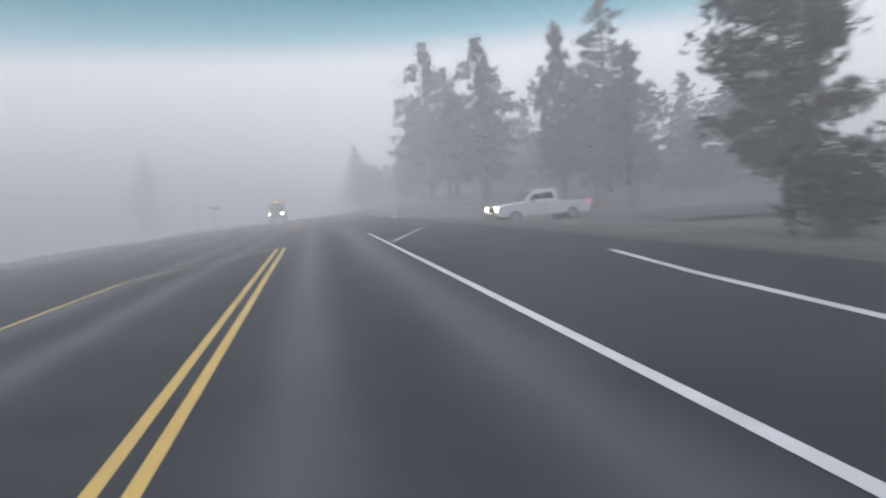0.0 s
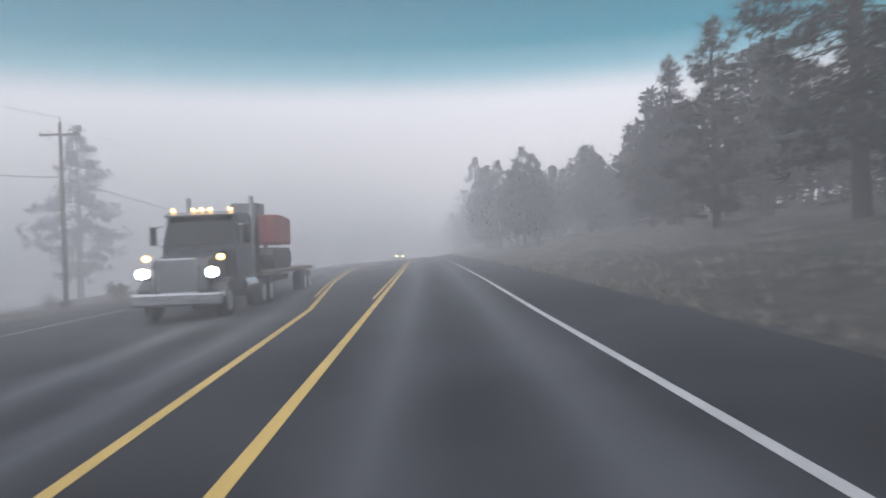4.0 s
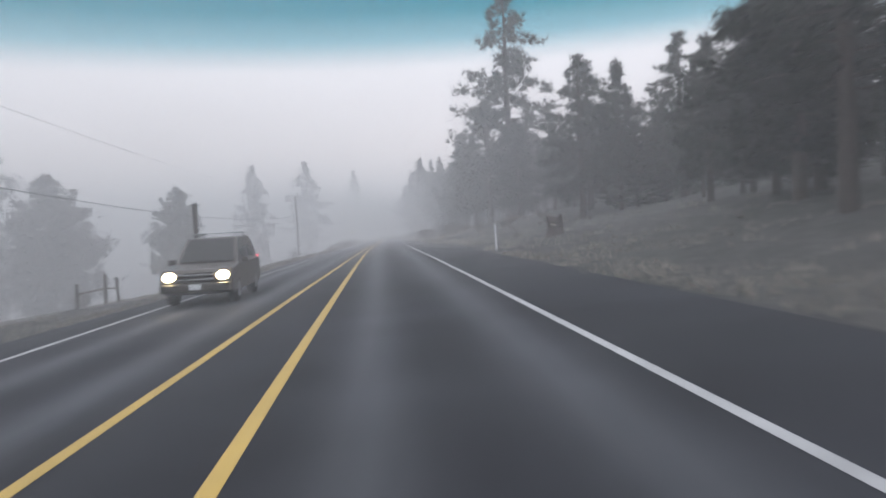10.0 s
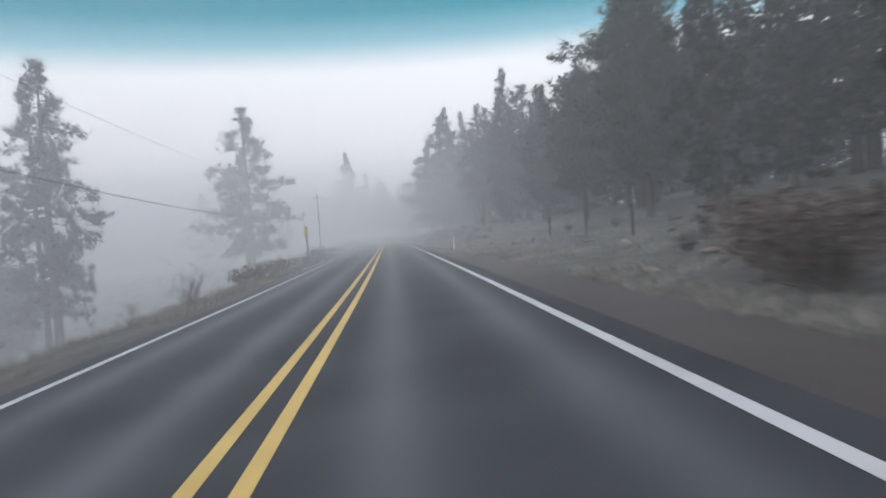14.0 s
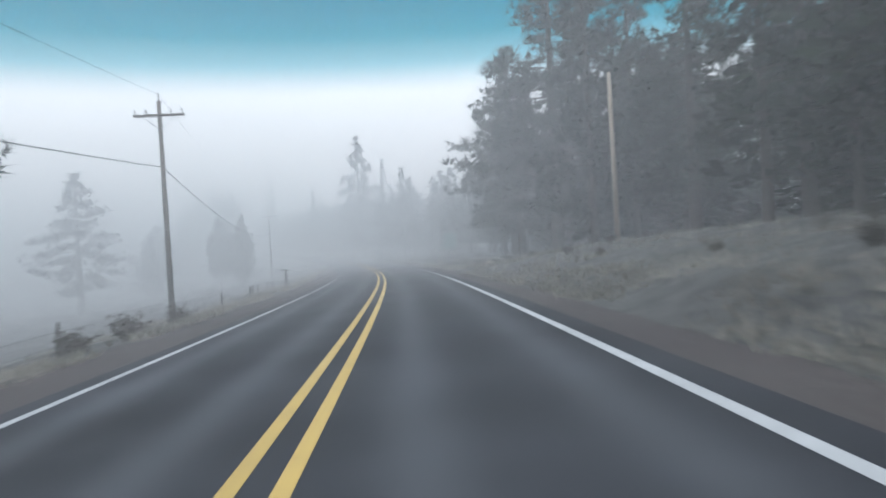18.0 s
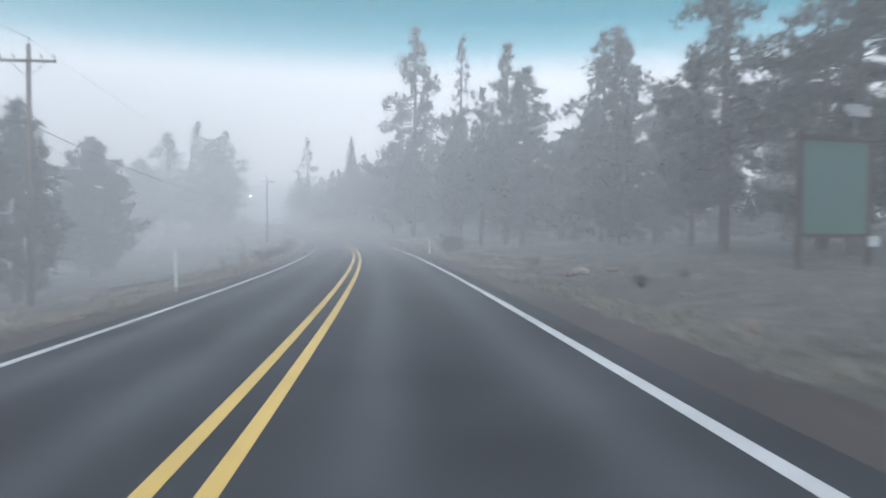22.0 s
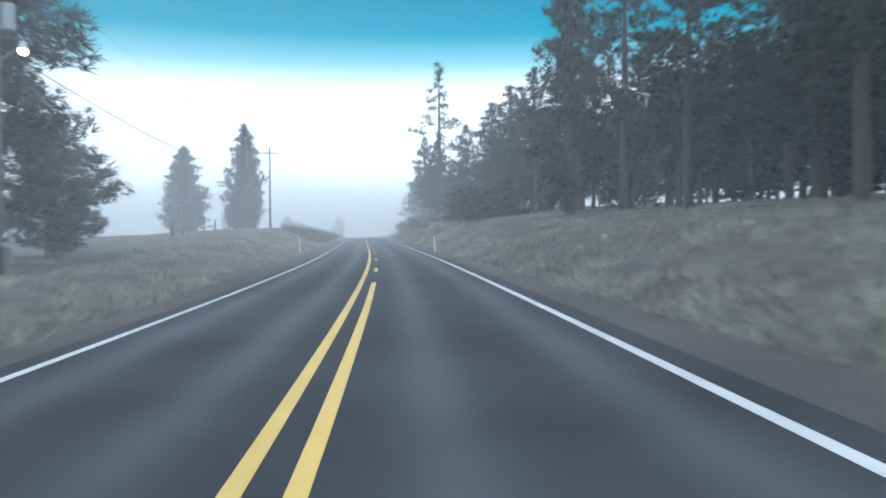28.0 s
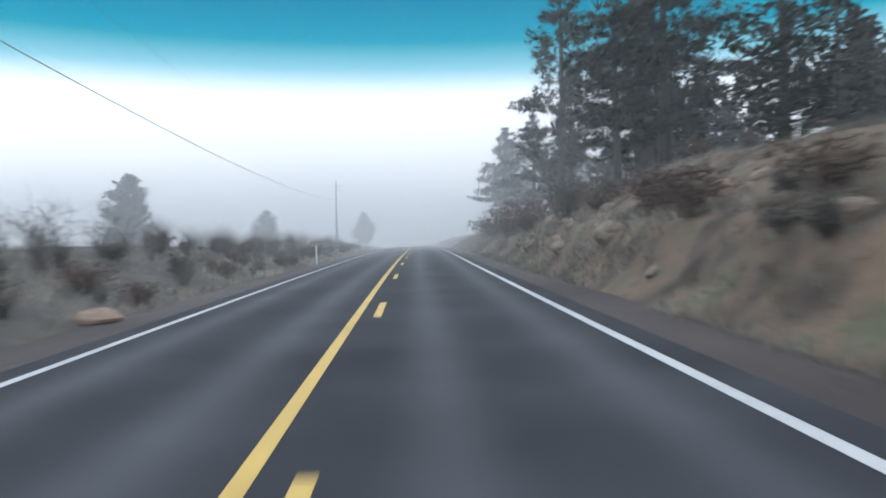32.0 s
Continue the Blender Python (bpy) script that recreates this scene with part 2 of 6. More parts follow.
def foliage(name, dark, light):
    m, nt, b = nodes(name)
    L = nt.links
    geo = nt.nodes.new("ShaderNodeNewGeometry")
    info = nt.nodes.new("ShaderNodeObjectInfo")
    tc = nt.nodes.new("ShaderNodeTexCoord")
    n = nt.nodes.new("ShaderNodeTexNoise")
    n.inputs["Scale"].default_value, n.inputs["Detail"].default_value = 0.35, 4
    L.new(tc.outputs["Object"], n.inputs["Vector"])
    a = nt.nodes.new("ShaderNodeMath")
    a.operation = "MULTIPLY_ADD"
    a.inputs[1].default_value = 0.22
    L.new(geo.outputs["Random Per Island"], a.inputs[0])
    q = nt.nodes.new("ShaderNodeMath")
    q.operation = "MULTIPLY_ADD"
    q.inputs[1].default_value = 0.3
    L.new(info.outputs["Random"], q.inputs[0])
    L.new(n.outputs[0], q.inputs[2])
    L.new(q.outputs[0], a.inputs[2])
    r = nt.nodes.new("ShaderNodeValToRGB")
    r.color_ramp.elements[0].position, r.color_ramp.elements[0].color = 0.45, (*dark, 1)
    r.color_ramp.elements[1].position, r.color_ramp.elements[1].color = 1.15, (*light, 1)
    L.new(a.outputs[0], r.inputs[0])
    L.new(r.outputs[0], b.inputs["Base Color"])
    b.inputs["Roughness"].default_value = 0.75
    b.inputs["Specular IOR Level"].default_value = 0.15
    return m


M_NEEDLE = foliage("pine_needles", (0.010, 0.016, 0.012), (0.030, 0.041, 0.027))
M_JUNIPER = foliage("juniper_scale_leaves", (0.013, 0.019, 0.013), (0.040, 0.049, 0.033))
M_BARK = plain("bark", (0.06, 0.045, 0.038), 0.9, vary=0.4, scale=6, bump=0.8)
M_DEADWOOD = plain("grey_dead_wood", (0.13, 0.115, 0.1), 0.9, vary=0.3, scale=9, bump=0.5)
M_GRASS = blend("dry_grass_ground", [(0.3, (0.018, 0.018, 0.017)), (0.45, (0.042, 0.042, 0.039)), (0.58, (0.08, 0.079, 0.074)), (0.72, (0.19, 0.19, 0.185))], 1.6, bump=0.9, dist=0.12)
M_GRAVEL = blend("red_brown_cinder_gravel", [(0.3, (0.026, 0.022, 0.022)), (0.5, (0.055, 0.046, 0.044)), (0.7, (0.105, 0.092, 0.087))], 14, bump=0.8, big=0.15)
M_ROCK = blend("rock", [(0.3, (0.08, 0.065, 0.055)), (0.5, (0.19, 0.15, 0.12)), (0.7, (0.32, 0.27, 0.22))], 2.5, bump=0.9, big=0.4)
M_BLADE = foliage("dry_grass_blades", (0.09, 0.082, 0.067), (0.34, 0.312, 0.262))
M_SAGE = foliage("grey_brush_twigs", (0.045, 0.04, 0.036), (0.165, 0.148, 0.128))
M_RUSTY = foliage("red_brown_brush_twigs", (0.05, 0.037, 0.031), (0.165, 0.125, 0.102))
M_WHITE = plain("white_plastic", (0.72, 0.73, 0.74), 0.5, vary=0.12)
M_POLE = plain("weathered_pole_wood", (0.16, 0.135, 0.115), 0.9, vary=0.3, scale=5, bump=0.5)
M_DARK = plain("dark_rubber", (0.02, 0.02, 0.021), 0.8)
M_STEEL = plain("galvanised_steel", (0.35, 0.36, 0.37), 0.45, 0.8)
M_WIRE = plain("aluminium_cable", (0.06, 0.06, 0.065), 0.6)
M_LINEW = plain("white_road_paint", (0.36, 0.365, 0.37), 0.7, vary=0.3, scale=3.0)
M_LINEY = plain("yellow_road_paint", (0.40, 0.27, 0.06), 0.7, vary=0.25, scale=3.0)


def glow(name, color, power):
    m, nt, b = nodes(name)
    b.inputs["Base Color"].default_value = (*color, 1)
    b.inputs["Emission Color"].default_value = (*color, 1)
    b.inputs["Emission Strength"].default_value = power
    return m


# ---- mesh helpers ----
def mesh_of(name, verts, faces, mat, flat=True):
    me = bpy.data.meshes.new(name)
    me.from_pydata([tuple(map(float, v)) for v in verts], [], [tuple(map(int, f)) for f in faces])
    me.materials.append(mat)
    if not flat:
        me.polygons.foreach_set("use_smooth", [True] * len(me.polygons))
    me.update()
    return me


def empty(name, m=None):
    ob = new(name)
    ob.empty_display_size = 0.3
    if m is not None:
        ob.matrix_world = m
    return ob


def part(name, data, mat, parent, label="", smooth_it=False):
    """One mesh object under a thing or a part; data is a bmesh or a mesh."""
    if isinstance(data, bmesh.types.BMesh):
        me = bpy.data.meshes.new(name)
        data.to_mesh(me)
        data.free()
        me.materials.append(mat)
        if smooth_it:
            me.polygons.foreach_set("use_smooth", [True] * len(me.polygons))
    else:
        me = data
    ob = new(name, me)
    ob.parent = parent
    if label:
        ob["label"] = label
    return ob


def box(bm, c, size, rot=None, bevel=0.0):
    """A box, centre c, full size, bevelled; added to bm."""
    m = Matrix.Translation(c) @ (rot.to_4x4() if rot is not None else Matrix.Identity(4)) @ Matrix.Diagonal((*size, 1))
    r = bmesh.ops.create_cube(bm, size=1, matrix=m)
    if bevel:
        es = list({e for v in r["verts"] for e in v.link_edges})
        bmesh.ops.bevel(bm, geom=es, offset=bevel, segments=2, affect="EDGES", profile=0.6)


def rod(bm, a, b, r1, r2=None, n=10, caps=True):
    a, b = Vector(a), Vector(b)
    d = b - a
    m = Matrix.Translation((a + b) / 2) @ d.to_track_quat("Z", "Y").to_matrix().to_4x4()
    bmesh.ops.create_cone(bm, cap_ends=caps, segments=n, radius1=r1, radius2=r1 if r2 is None else r2, depth=d.length, matrix=m)


def one(fn, *a, **k):
    bm = bmesh.new()
    fn(bm, *a, **k)
    return bm


# ---- bare red-brown earth where the bank is cut ----
def add_earth(m, stops):
    nt = m.node_tree
    b = nt.nodes["Principled BSDF"]
    old = b.inputs["Base Color"].links[0].from_socket
    at = nt.nodes.new("ShaderNodeAttribute")
    at.attribute_name = "soil"
    r = nt.nodes.new("ShaderNodeValToRGB")
    es = r.color_ramp.elements
    es[0].position, es[0].color = stops[0][0], (*stops[0][1], 1)
    es[1].position, es[1].color = stops[-1][0], (*stops[-1][1], 1)
    for p, c in stops[1:-1]:
        es.new(p).color = (*c, 1)
    n = nt.nodes.new("ShaderNodeTexNoise")
    n.inputs["Scale"].default_value, n.inputs["Detail"].default_value = 0.7, 7
    tc = nt.nodes.new("ShaderNodeTexCoord")
    nt.links.new(tc.outputs["Object"], n.inputs["Vector"])
    nt.links.new(n.outputs[0], r.inputs[0])
    mix = nt.nodes.new("ShaderNodeMix")
    mix.data_type = "RGBA"
    nt.links.new(at.outputs["Fac"], mix.inputs[0])
    nt.links.new(old, mix.inputs[6])
    nt.links.new(r.outputs[0], mix.inputs[7])
    nt.links.new(mix.outputs[2], b.inputs["Base Color"])


add_earth(M_GRASS, [(0.32, (0.036, 0.028, 0.023)), (0.45, (0.085, 0.068, 0.052)), (0.55, (0.135, 0.094, 0.066)), (0.62, (0.075, 0.08, 0.05)), (0.72, (0.2, 0.155, 0.12))])


# ---- ground: one sheet to the horizon ----
def build_ground():
    ss = np.concatenate([[-3000, -600, -200], np.arange(-80, 1000, 3.0), [1010, 1040, 1100, 1400, 3500]])
    near = np.concatenate([np.arange(4, 16, 0.7), np.arange(16, 40, 2.5), [44, 52, 64, 80, 110, 160, 230]])
    lats = np.concatenate([[-3200], -near[::-1], [-2, 2], near, [3200]])
    V, cols = [], len(lats)
    rng = np.random.default_rng(3)
    for s in ss:
        x, y, z, th = line(s)
        l = lats.copy()
        h = land(np.full(cols, s), np.clip(l, -230, 230))
        jit = rng.normal(0, 1, cols) * np.where(np.abs(l) > 9, 0.05, 0.0)
        thl = np.where(np.abs(l) > 1000, 0.3, th)
        px = np.where(np.abs(l) > 1000, x + np.sign(l) * 230 * math.cos(th) + (l - np.sign(l) * 230) * np.cos(thl), x + l * math.cos(th))
        py = np.where(np.abs(l) > 1000, y + np.sign(l) * 230 * math.sin(th) + (l - np.sign(l) * 230) * np.sin(thl), y + l * math.sin(th))
        V += list(zip(px, py, z + h + jit + np.clip(l, -60, 60) * bank(s)))
    F = [(i * cols + j, i * cols + j + 1, (i + 1) * cols + j + 1, (i + 1) * cols + j) for i in range(len(ss) - 1) for j in range(cols - 1)]
    me = mesh_of("ground", V, F, M_GRASS, flat=False)
    soil = me.attributes.new("soil", "FLOAT", "POINT")
    sg, lg = np.meshgrid(ss, lats, indexing="ij")
    cut = np.interp(sg, [600, 690, 760, 775, 850, 900], [0.0, 0.35, 0.5, 1.0, 1.0, 0.3]) * np.interp(lg, [3, 5, 11, 16], [0, 1, 1, 0.1])
    soil.data.foreach_set("value", np.maximum(cut, np.interp(sg, [600, 690], [0.0, 0.3])).ravel())
    ob = new("ground", me)
    tagged(ob, "dry frosted grass and bare earth beside the highway", "ground", kind="structure")


build_ground()


def ribbon(name, s0, s1, left, right, up, mat, step=2.0, skirt=0.0, lanes=1):
    """A strip along the road between two lateral places (numbers or functions of s)."""
    f = lambda q, s: float(q(s)) if callable(q) else q
    n = max(2, int(math.ceil((s1 - s0) / step)) + 1)
    V, F = [], []
    for s in np.linspace(s0, s1, n):
        a, b = f(left, s), f(right, s)
        row = [spot(s, a + (b - a) * i / lanes, f(up, s)) for i in range(lanes + 1)]
        if skirt:
            row = [row[0] - Vector((0, 0, skirt))] + row + [row[-1] - Vector((0, 0, skirt))]
        V += row
    c = len(V) // n
    F = [(i * c + j, i * c + j + 1, (i + 1) * c + j + 1, (i + 1) * c + j) for i in range(n - 1) for j in range(c - 1)]
    return mesh_of(name, V, F, mat)


def asphalt():
    """Old asphalt with paler, polished wheel tracks along the two lanes."""
    m, nt, b = nodes("asphalt")
    L = nt.links
    at = nt.nodes.new("ShaderNodeAttribute")
    at.attribute_name = "track"
    tc = nt.nodes.new("ShaderNodeTexCoord")
    n1 = nt.nodes.new("ShaderNodeTexNoise")
    n1.inputs["Scale"].default_value, n1.inputs["Detail"].default_value = 40, 6
    n2 = nt.nodes.new("ShaderNodeTexNoise")
    n2.inputs["Scale"].default_value, n2.inputs["Detail"].default_value = 0.35, 5
    L.new(tc.outputs["Object"], n1.inputs["Vector"])
    L.new(tc.outputs["Object"], n2.inputs["Vector"])
    r = nt.nodes.new("ShaderNodeValToRGB")
    r.color_ramp.elements[0].position, r.color_ramp.elements[0].color = 0.0, (0.014, 0.015, 0.0175, 1)
    r.color_ramp.elements[1].position, r.color_ramp.elements[1].color = 1.0, (0.062, 0.066, 0.075, 1)
    s1 = nt.nodes.new("ShaderNodeMath")
    s1.operation = "MULTIPLY_ADD"
    s1.inputs[1].default_value = 0.45
    s2 = nt.nodes.new("ShaderNodeMath")
    s2.operation = "MULTIPLY_ADD"
    s2.inputs[1].default_value = 0.35
    sub = nt.nodes.new("ShaderNodeMath")
    sub.operation = "SUBTRACT"
    sub.inputs[1].default_value = 0.3
    L.new(at.outputs["Fac"], s1.inputs[0])
    L.new(n2.outputs[0], s1.inputs[2])
    L.new(n1.outputs[0], s2.inputs[0])
    L.new(s1.outputs[0], s2.inputs[2])
    L.new(s2.outputs[0], sub.inputs[0])
    L.new(sub.outputs[0], r.inputs[0])
    L.new(r.outputs[0], b.inputs["Base Color"])
    for slot, lo, hi in (("Roughness", 0.9, 0.66), ("Specular IOR Level", 0.05, 0.16)):
        mr = nt.nodes.new("ShaderNodeMapRange")
        mr.inputs["To Min"].default_value, mr.inputs["To Max"].default_value = lo, hi
        L.new(at.outputs["Fac"], mr.inputs["Value"])
        L.new(mr.outputs[0], b.inputs[slot])
    bp = nt.nodes.new("ShaderNodeBump")
    bp.inputs["Strength"].default_value, bp.inputs["Distance"].default_value = 0.35, 0.01
    L.new(n1.outputs[0], bp.inputs["Height"])
    L.new(bp.outputs[0], b.inputs["Normal"])
    return m


M_ASPHALT = asphalt()


def left_shift(s):
    """Lateral place of the opposing lane's right-hand yellow line."""
    return np.interp(s, [-100, 20, 34, 60, 90, 116, 135, 157, 180, 203, 226, 250, 274, 300, 330],
                     [-4.5, -1.2, -0.4, -0.45, -0.9, -1.8, -3.4, -4.6, -3.7, -2.65, -2.0, -1.35, -0.88, -0.55, -0.40])


def left_edge_line(s):
    return np.interp(s, [-100, 20, 60, 110, 150, 170, 192, 213, 235, 258, 280, 305, 330],
                     [-6.0, -7.5, -10.5, -10.8, -10.2, -9.7, -8.7, -7.2, -6.1, -5.2, -4.3, -4.0, -3.9])


def build_road():
    ss = np.arange(-80, 1001, 2.0)
    u = np.linspace(0, 1, 61)
    V, T = [], []
    for s in ss:
        x, y, z, th = line(s)
        a, b = float(edge_left(s)), float(edge_right(s))
        lat = a + (b - a) * u
        mid = float(left_shift(s))
        tr = np.zeros_like(lat)
        for c in (0.95, 2.75, mid - 0.9, mid - 2.7):
            tr += np.exp(-((lat - c) / 0.38) ** 2)
        V += [(x + a0 * math.cos(th), y + a0 * math.sin(th), z + a0 * float(bank(s))) for a0 in lat]
        T += list(np.clip(tr, 0, 1) * np.interp(s, [0, 330, 480], [0.95, 0.95, 0.6]))
    c = len(u)
    F = [(i * c + j, i * c + j + 1, (i + 1) * c + j + 1, (i + 1) * c + j) for i in range(len(ss) - 1) for j in range(c - 1)]
    n0 = len(V)
    for i in range(len(ss)):
        for j in (0, c - 1):
            p = V[i * c + j]
            V.append((p[0], p[1], p[2] - 0.3))
            T.append(0)
    for i in range(len(ss) - 1):
        F.append((i * c, (i + 1) * c, n0 + 2 * i + 2, n0 + 2 * i))
        F.append((i * c + c - 1, n0 + 2 * i + 1, n0 + 2 * i + 3, (i + 1) * c + c - 1))
    me = mesh_of("road", V, F, M_ASPHALT)
    at = me.attributes.new("track", "FLOAT", "POINT")
    at.data.foreach_set("value", [float(t) for t in T])
    road = new("road", me)
    tagged(road, "damp grey asphalt two-lane highway with pale wheel tracks", "road", kind="structure")
    return road


road = build_road()


def paint(name, s0, s1, lat, width, mat, label, up=0.006, kind="structure"):
    g = (lambda s: (lat(s) if callable(lat) else lat) - width / 2)
    h = (lambda s: (lat(s) if callable(lat) else lat) + width / 2)
    ob = new(name, ribbon(name, s0, s1, g, h, up, mat))
    ob.parent = road
    ob["label"] = label
    return ob


M_GREYGRAVEL = blend("dark_grey_gravel", [(0.3, (0.02, 0.02, 0.021)), (0.5, (0.042, 0.041, 0.041)), (0.7, (0.085, 0.083, 0.08))], 14, bump=0.8, big=0.15)
for side, inner, outer in (("right", edge_right, verge_right), ("left", edge_left, verge_left)):
    for s0, s1, stuff, label in ((-80, 341.5, M_GREYGRAVEL, "dark grey gravel shoulder along the asphalt"), (340, 1001, M_GRAVEL, "red-brown cinder gravel shoulder along the asphalt")):
        ss = np.arange(s0, s1, 1.5)
        V, c = [], 7
        out = 1 if side == "right" else -1
        for s in ss:
            for u in np.linspace(0, 1, c):
                lat = float(inner(s)) * (1 - u) + float(outer(s)) * u
                wav = 0.18 * math.sin(s * 0.9) * math.sin(s * 0.37 + 1) * u * out
                V.append(spot(s, lat + wav + 0.25 * u * out, -0.02 - 0.09 * u + 0.012 * math.sin(s * 2.1 + u * 9)))
        F = [(i * c + j, i * c + j + 1, (i + 1) * c + j + 1, (i + 1) * c + j) for i in range(len(ss) - 1) for j in range(c - 1)]
        if side == "left":
            F = [f[::-1] for f in F]
        tagged(new("gravel_shoulder", mesh_of("gravel_shoulder", V, F, stuff)), label, "shoulder", kind="structure")

# the side road at the junction
side = [spot(s, lat, 0.002 - 0.13 * min(max(0, lat - 6), 10) - 0.056 * max(0, lat - 16)) for lat, a, b in ((5.8, 29, 64), (8, 32, 60), (11, 34.5, 56), (16, 36, 53), (60, 36, 53)) for s in (a, b)]
tagged(new("side_road", mesh_of("side_road", side, [(i, i + 1, i + 3, i + 2) for i in range(0, 8, 2)], M_ASPHALT)), "grey asphalt side road joining the highway", "road", kind="structure")

YW = 0.15
paint("yellow_line", -60, 29, 0.0, 0.12, M_LINEY, "solid yellow centre line")
paint("yellow_line", -60, 29, -0.27, 0.12, M_LINEY, "solid yellow centre line")
paint("yellow_line", -60, 29.5, lambda s: np.interp(s, [-60, 10, 22, 25, 29], [-4.6, -4.6, -4.15, -2.8, -0.27]), 0.14, M_LINEY, "yellow line round the painted median")
paint("yellow_line", 52, 703, 0.0, YW, M_LINEY, "solid yellow centre line")
paint("yellow_line", 52, 1000, left_shift, YW, M_LINEY, "solid yellow centre line")
paint("yellow_line", 118, 202, -0.22, 0.1, M_LINEY, "solid yellow centre line")
paint("yellow_line", 122, 212, lambda s: float(left_shift(s)) - 0.24, 0.1, M_LINEY, "solid yellow median line")
paint("white_edge_line", -60, 31.8, 3.45, 0.12, M_LINEW, "white lane line before the junction")
paint("white_edge_line", -60, 13, lambda s: np.interp(s, [-60, 4, 9, 13], [5.6, 5.65, 6.05, 6.55]), 0.12, M_LINEW, "white edge line of the turn lane")
paint("white_edge_line", 52, 285, lambda s: np.interp(s, [52, 55, 60, 68, 81, 110], [5.4, 4.75, 4.3, 4.05, 3.75, 3.52]), 0.11, M_LINEW, "narrow white edge line")
paint("white_edge_line", 285, 1000, 3.52, 0.16, M_LINEW, "white edge line")
paint("white_edge_line", 40, 1000, left_edge_line, 0.15, M_LINEW, "white edge line of the opposing lane")
paint("white_lane_line", 36, 92, -6.1, 0.11, M_LINEW, "white turn-lane line")
for i in range(23):
    paint("yellow_dash", 709.8 + 12.19 * i, 712.85 + 12.19 * i, 0.0, YW, M_LINEY, "short yellow passing dash")


def bar(name, a, b, width, label, mat=None):
    """A painted bar on the road from (s, lat) to (s, lat)."""
    p, q = spot(*a, 0.007), spot(*b, 0.007)
    d = (q - p).normalized()
    n = Vector((-d.y, d.x, 0)) * width / 2
    ob = new(name, mesh_of(name, [p - n, q - n, q + n, p + n], [(0, 1, 2, 3)], mat or M_LINEW))
    ob.parent = road
    ob["label"] = label


bar("painted_bar", (31.7, 3.4), (31.0, 5.7), 0.16, "white island outline at the junction")
bar("painted_bar", (23.8, 3.6), (30.6, 5.6), 0.12, "white island outline at the junction")
bar("painted_bar", (36.2, 5.6), (36.6, 7.2), 0.12, "white stop bar of the side road")
bar("painted_bar", (36.2, 5.6), (34.0, 6.6), 0.12, "white stop bar of the side road")
bar("painted_bar", (37.1, -0.8), (36.3, 0.5), 0.25, "worn white patch on the asphalt")
# the turn arrow of the opposing lane
arrow = [(86.0, -3.75), (88.6, -3.75), (88.9, -3.3), (88.9, -2.9), (89.9, -2.9), (88.3, -2.0), (86.9, -2.9), (87.7, -2.9), (87.7, -3.3), (86.0, -3.4)]
ob = new("turn_arrow", mesh_of("turn_arrow", [spot(2 * 87.6 - s, l - 0.4, 0.007) for s, l in arrow], [tuple(range(len(arrow)))], M_LINEW))
ob.parent = road
ob["label"] = "white painted turn arrow on asphalt"


# ---- fog lying over the road: dense at the junction, thinner and lower further on ----
def fog_stuff(name, color):
    m = bpy.data.materials.new(name)
    m.use_nodes = True
    nt = m.node_tree
    nt.nodes.clear()
    o = nt.nodes.new("ShaderNodeOutputMaterial")
    v = nt.nodes.new("ShaderNodeVolumeScatter")
    at = nt.nodes.new("ShaderNodeAttribute")
    at.attribute_name = "density"
    v.inputs["Color"].default_value = (*color, 1)
    v.inputs["Anisotropy"].default_value = 0.0
    nt.links.new(at.outputs["Fac"], v.inputs["Density"])
    nt.links.new(v.outputs[0], o.inputs["Volume"])
    return m


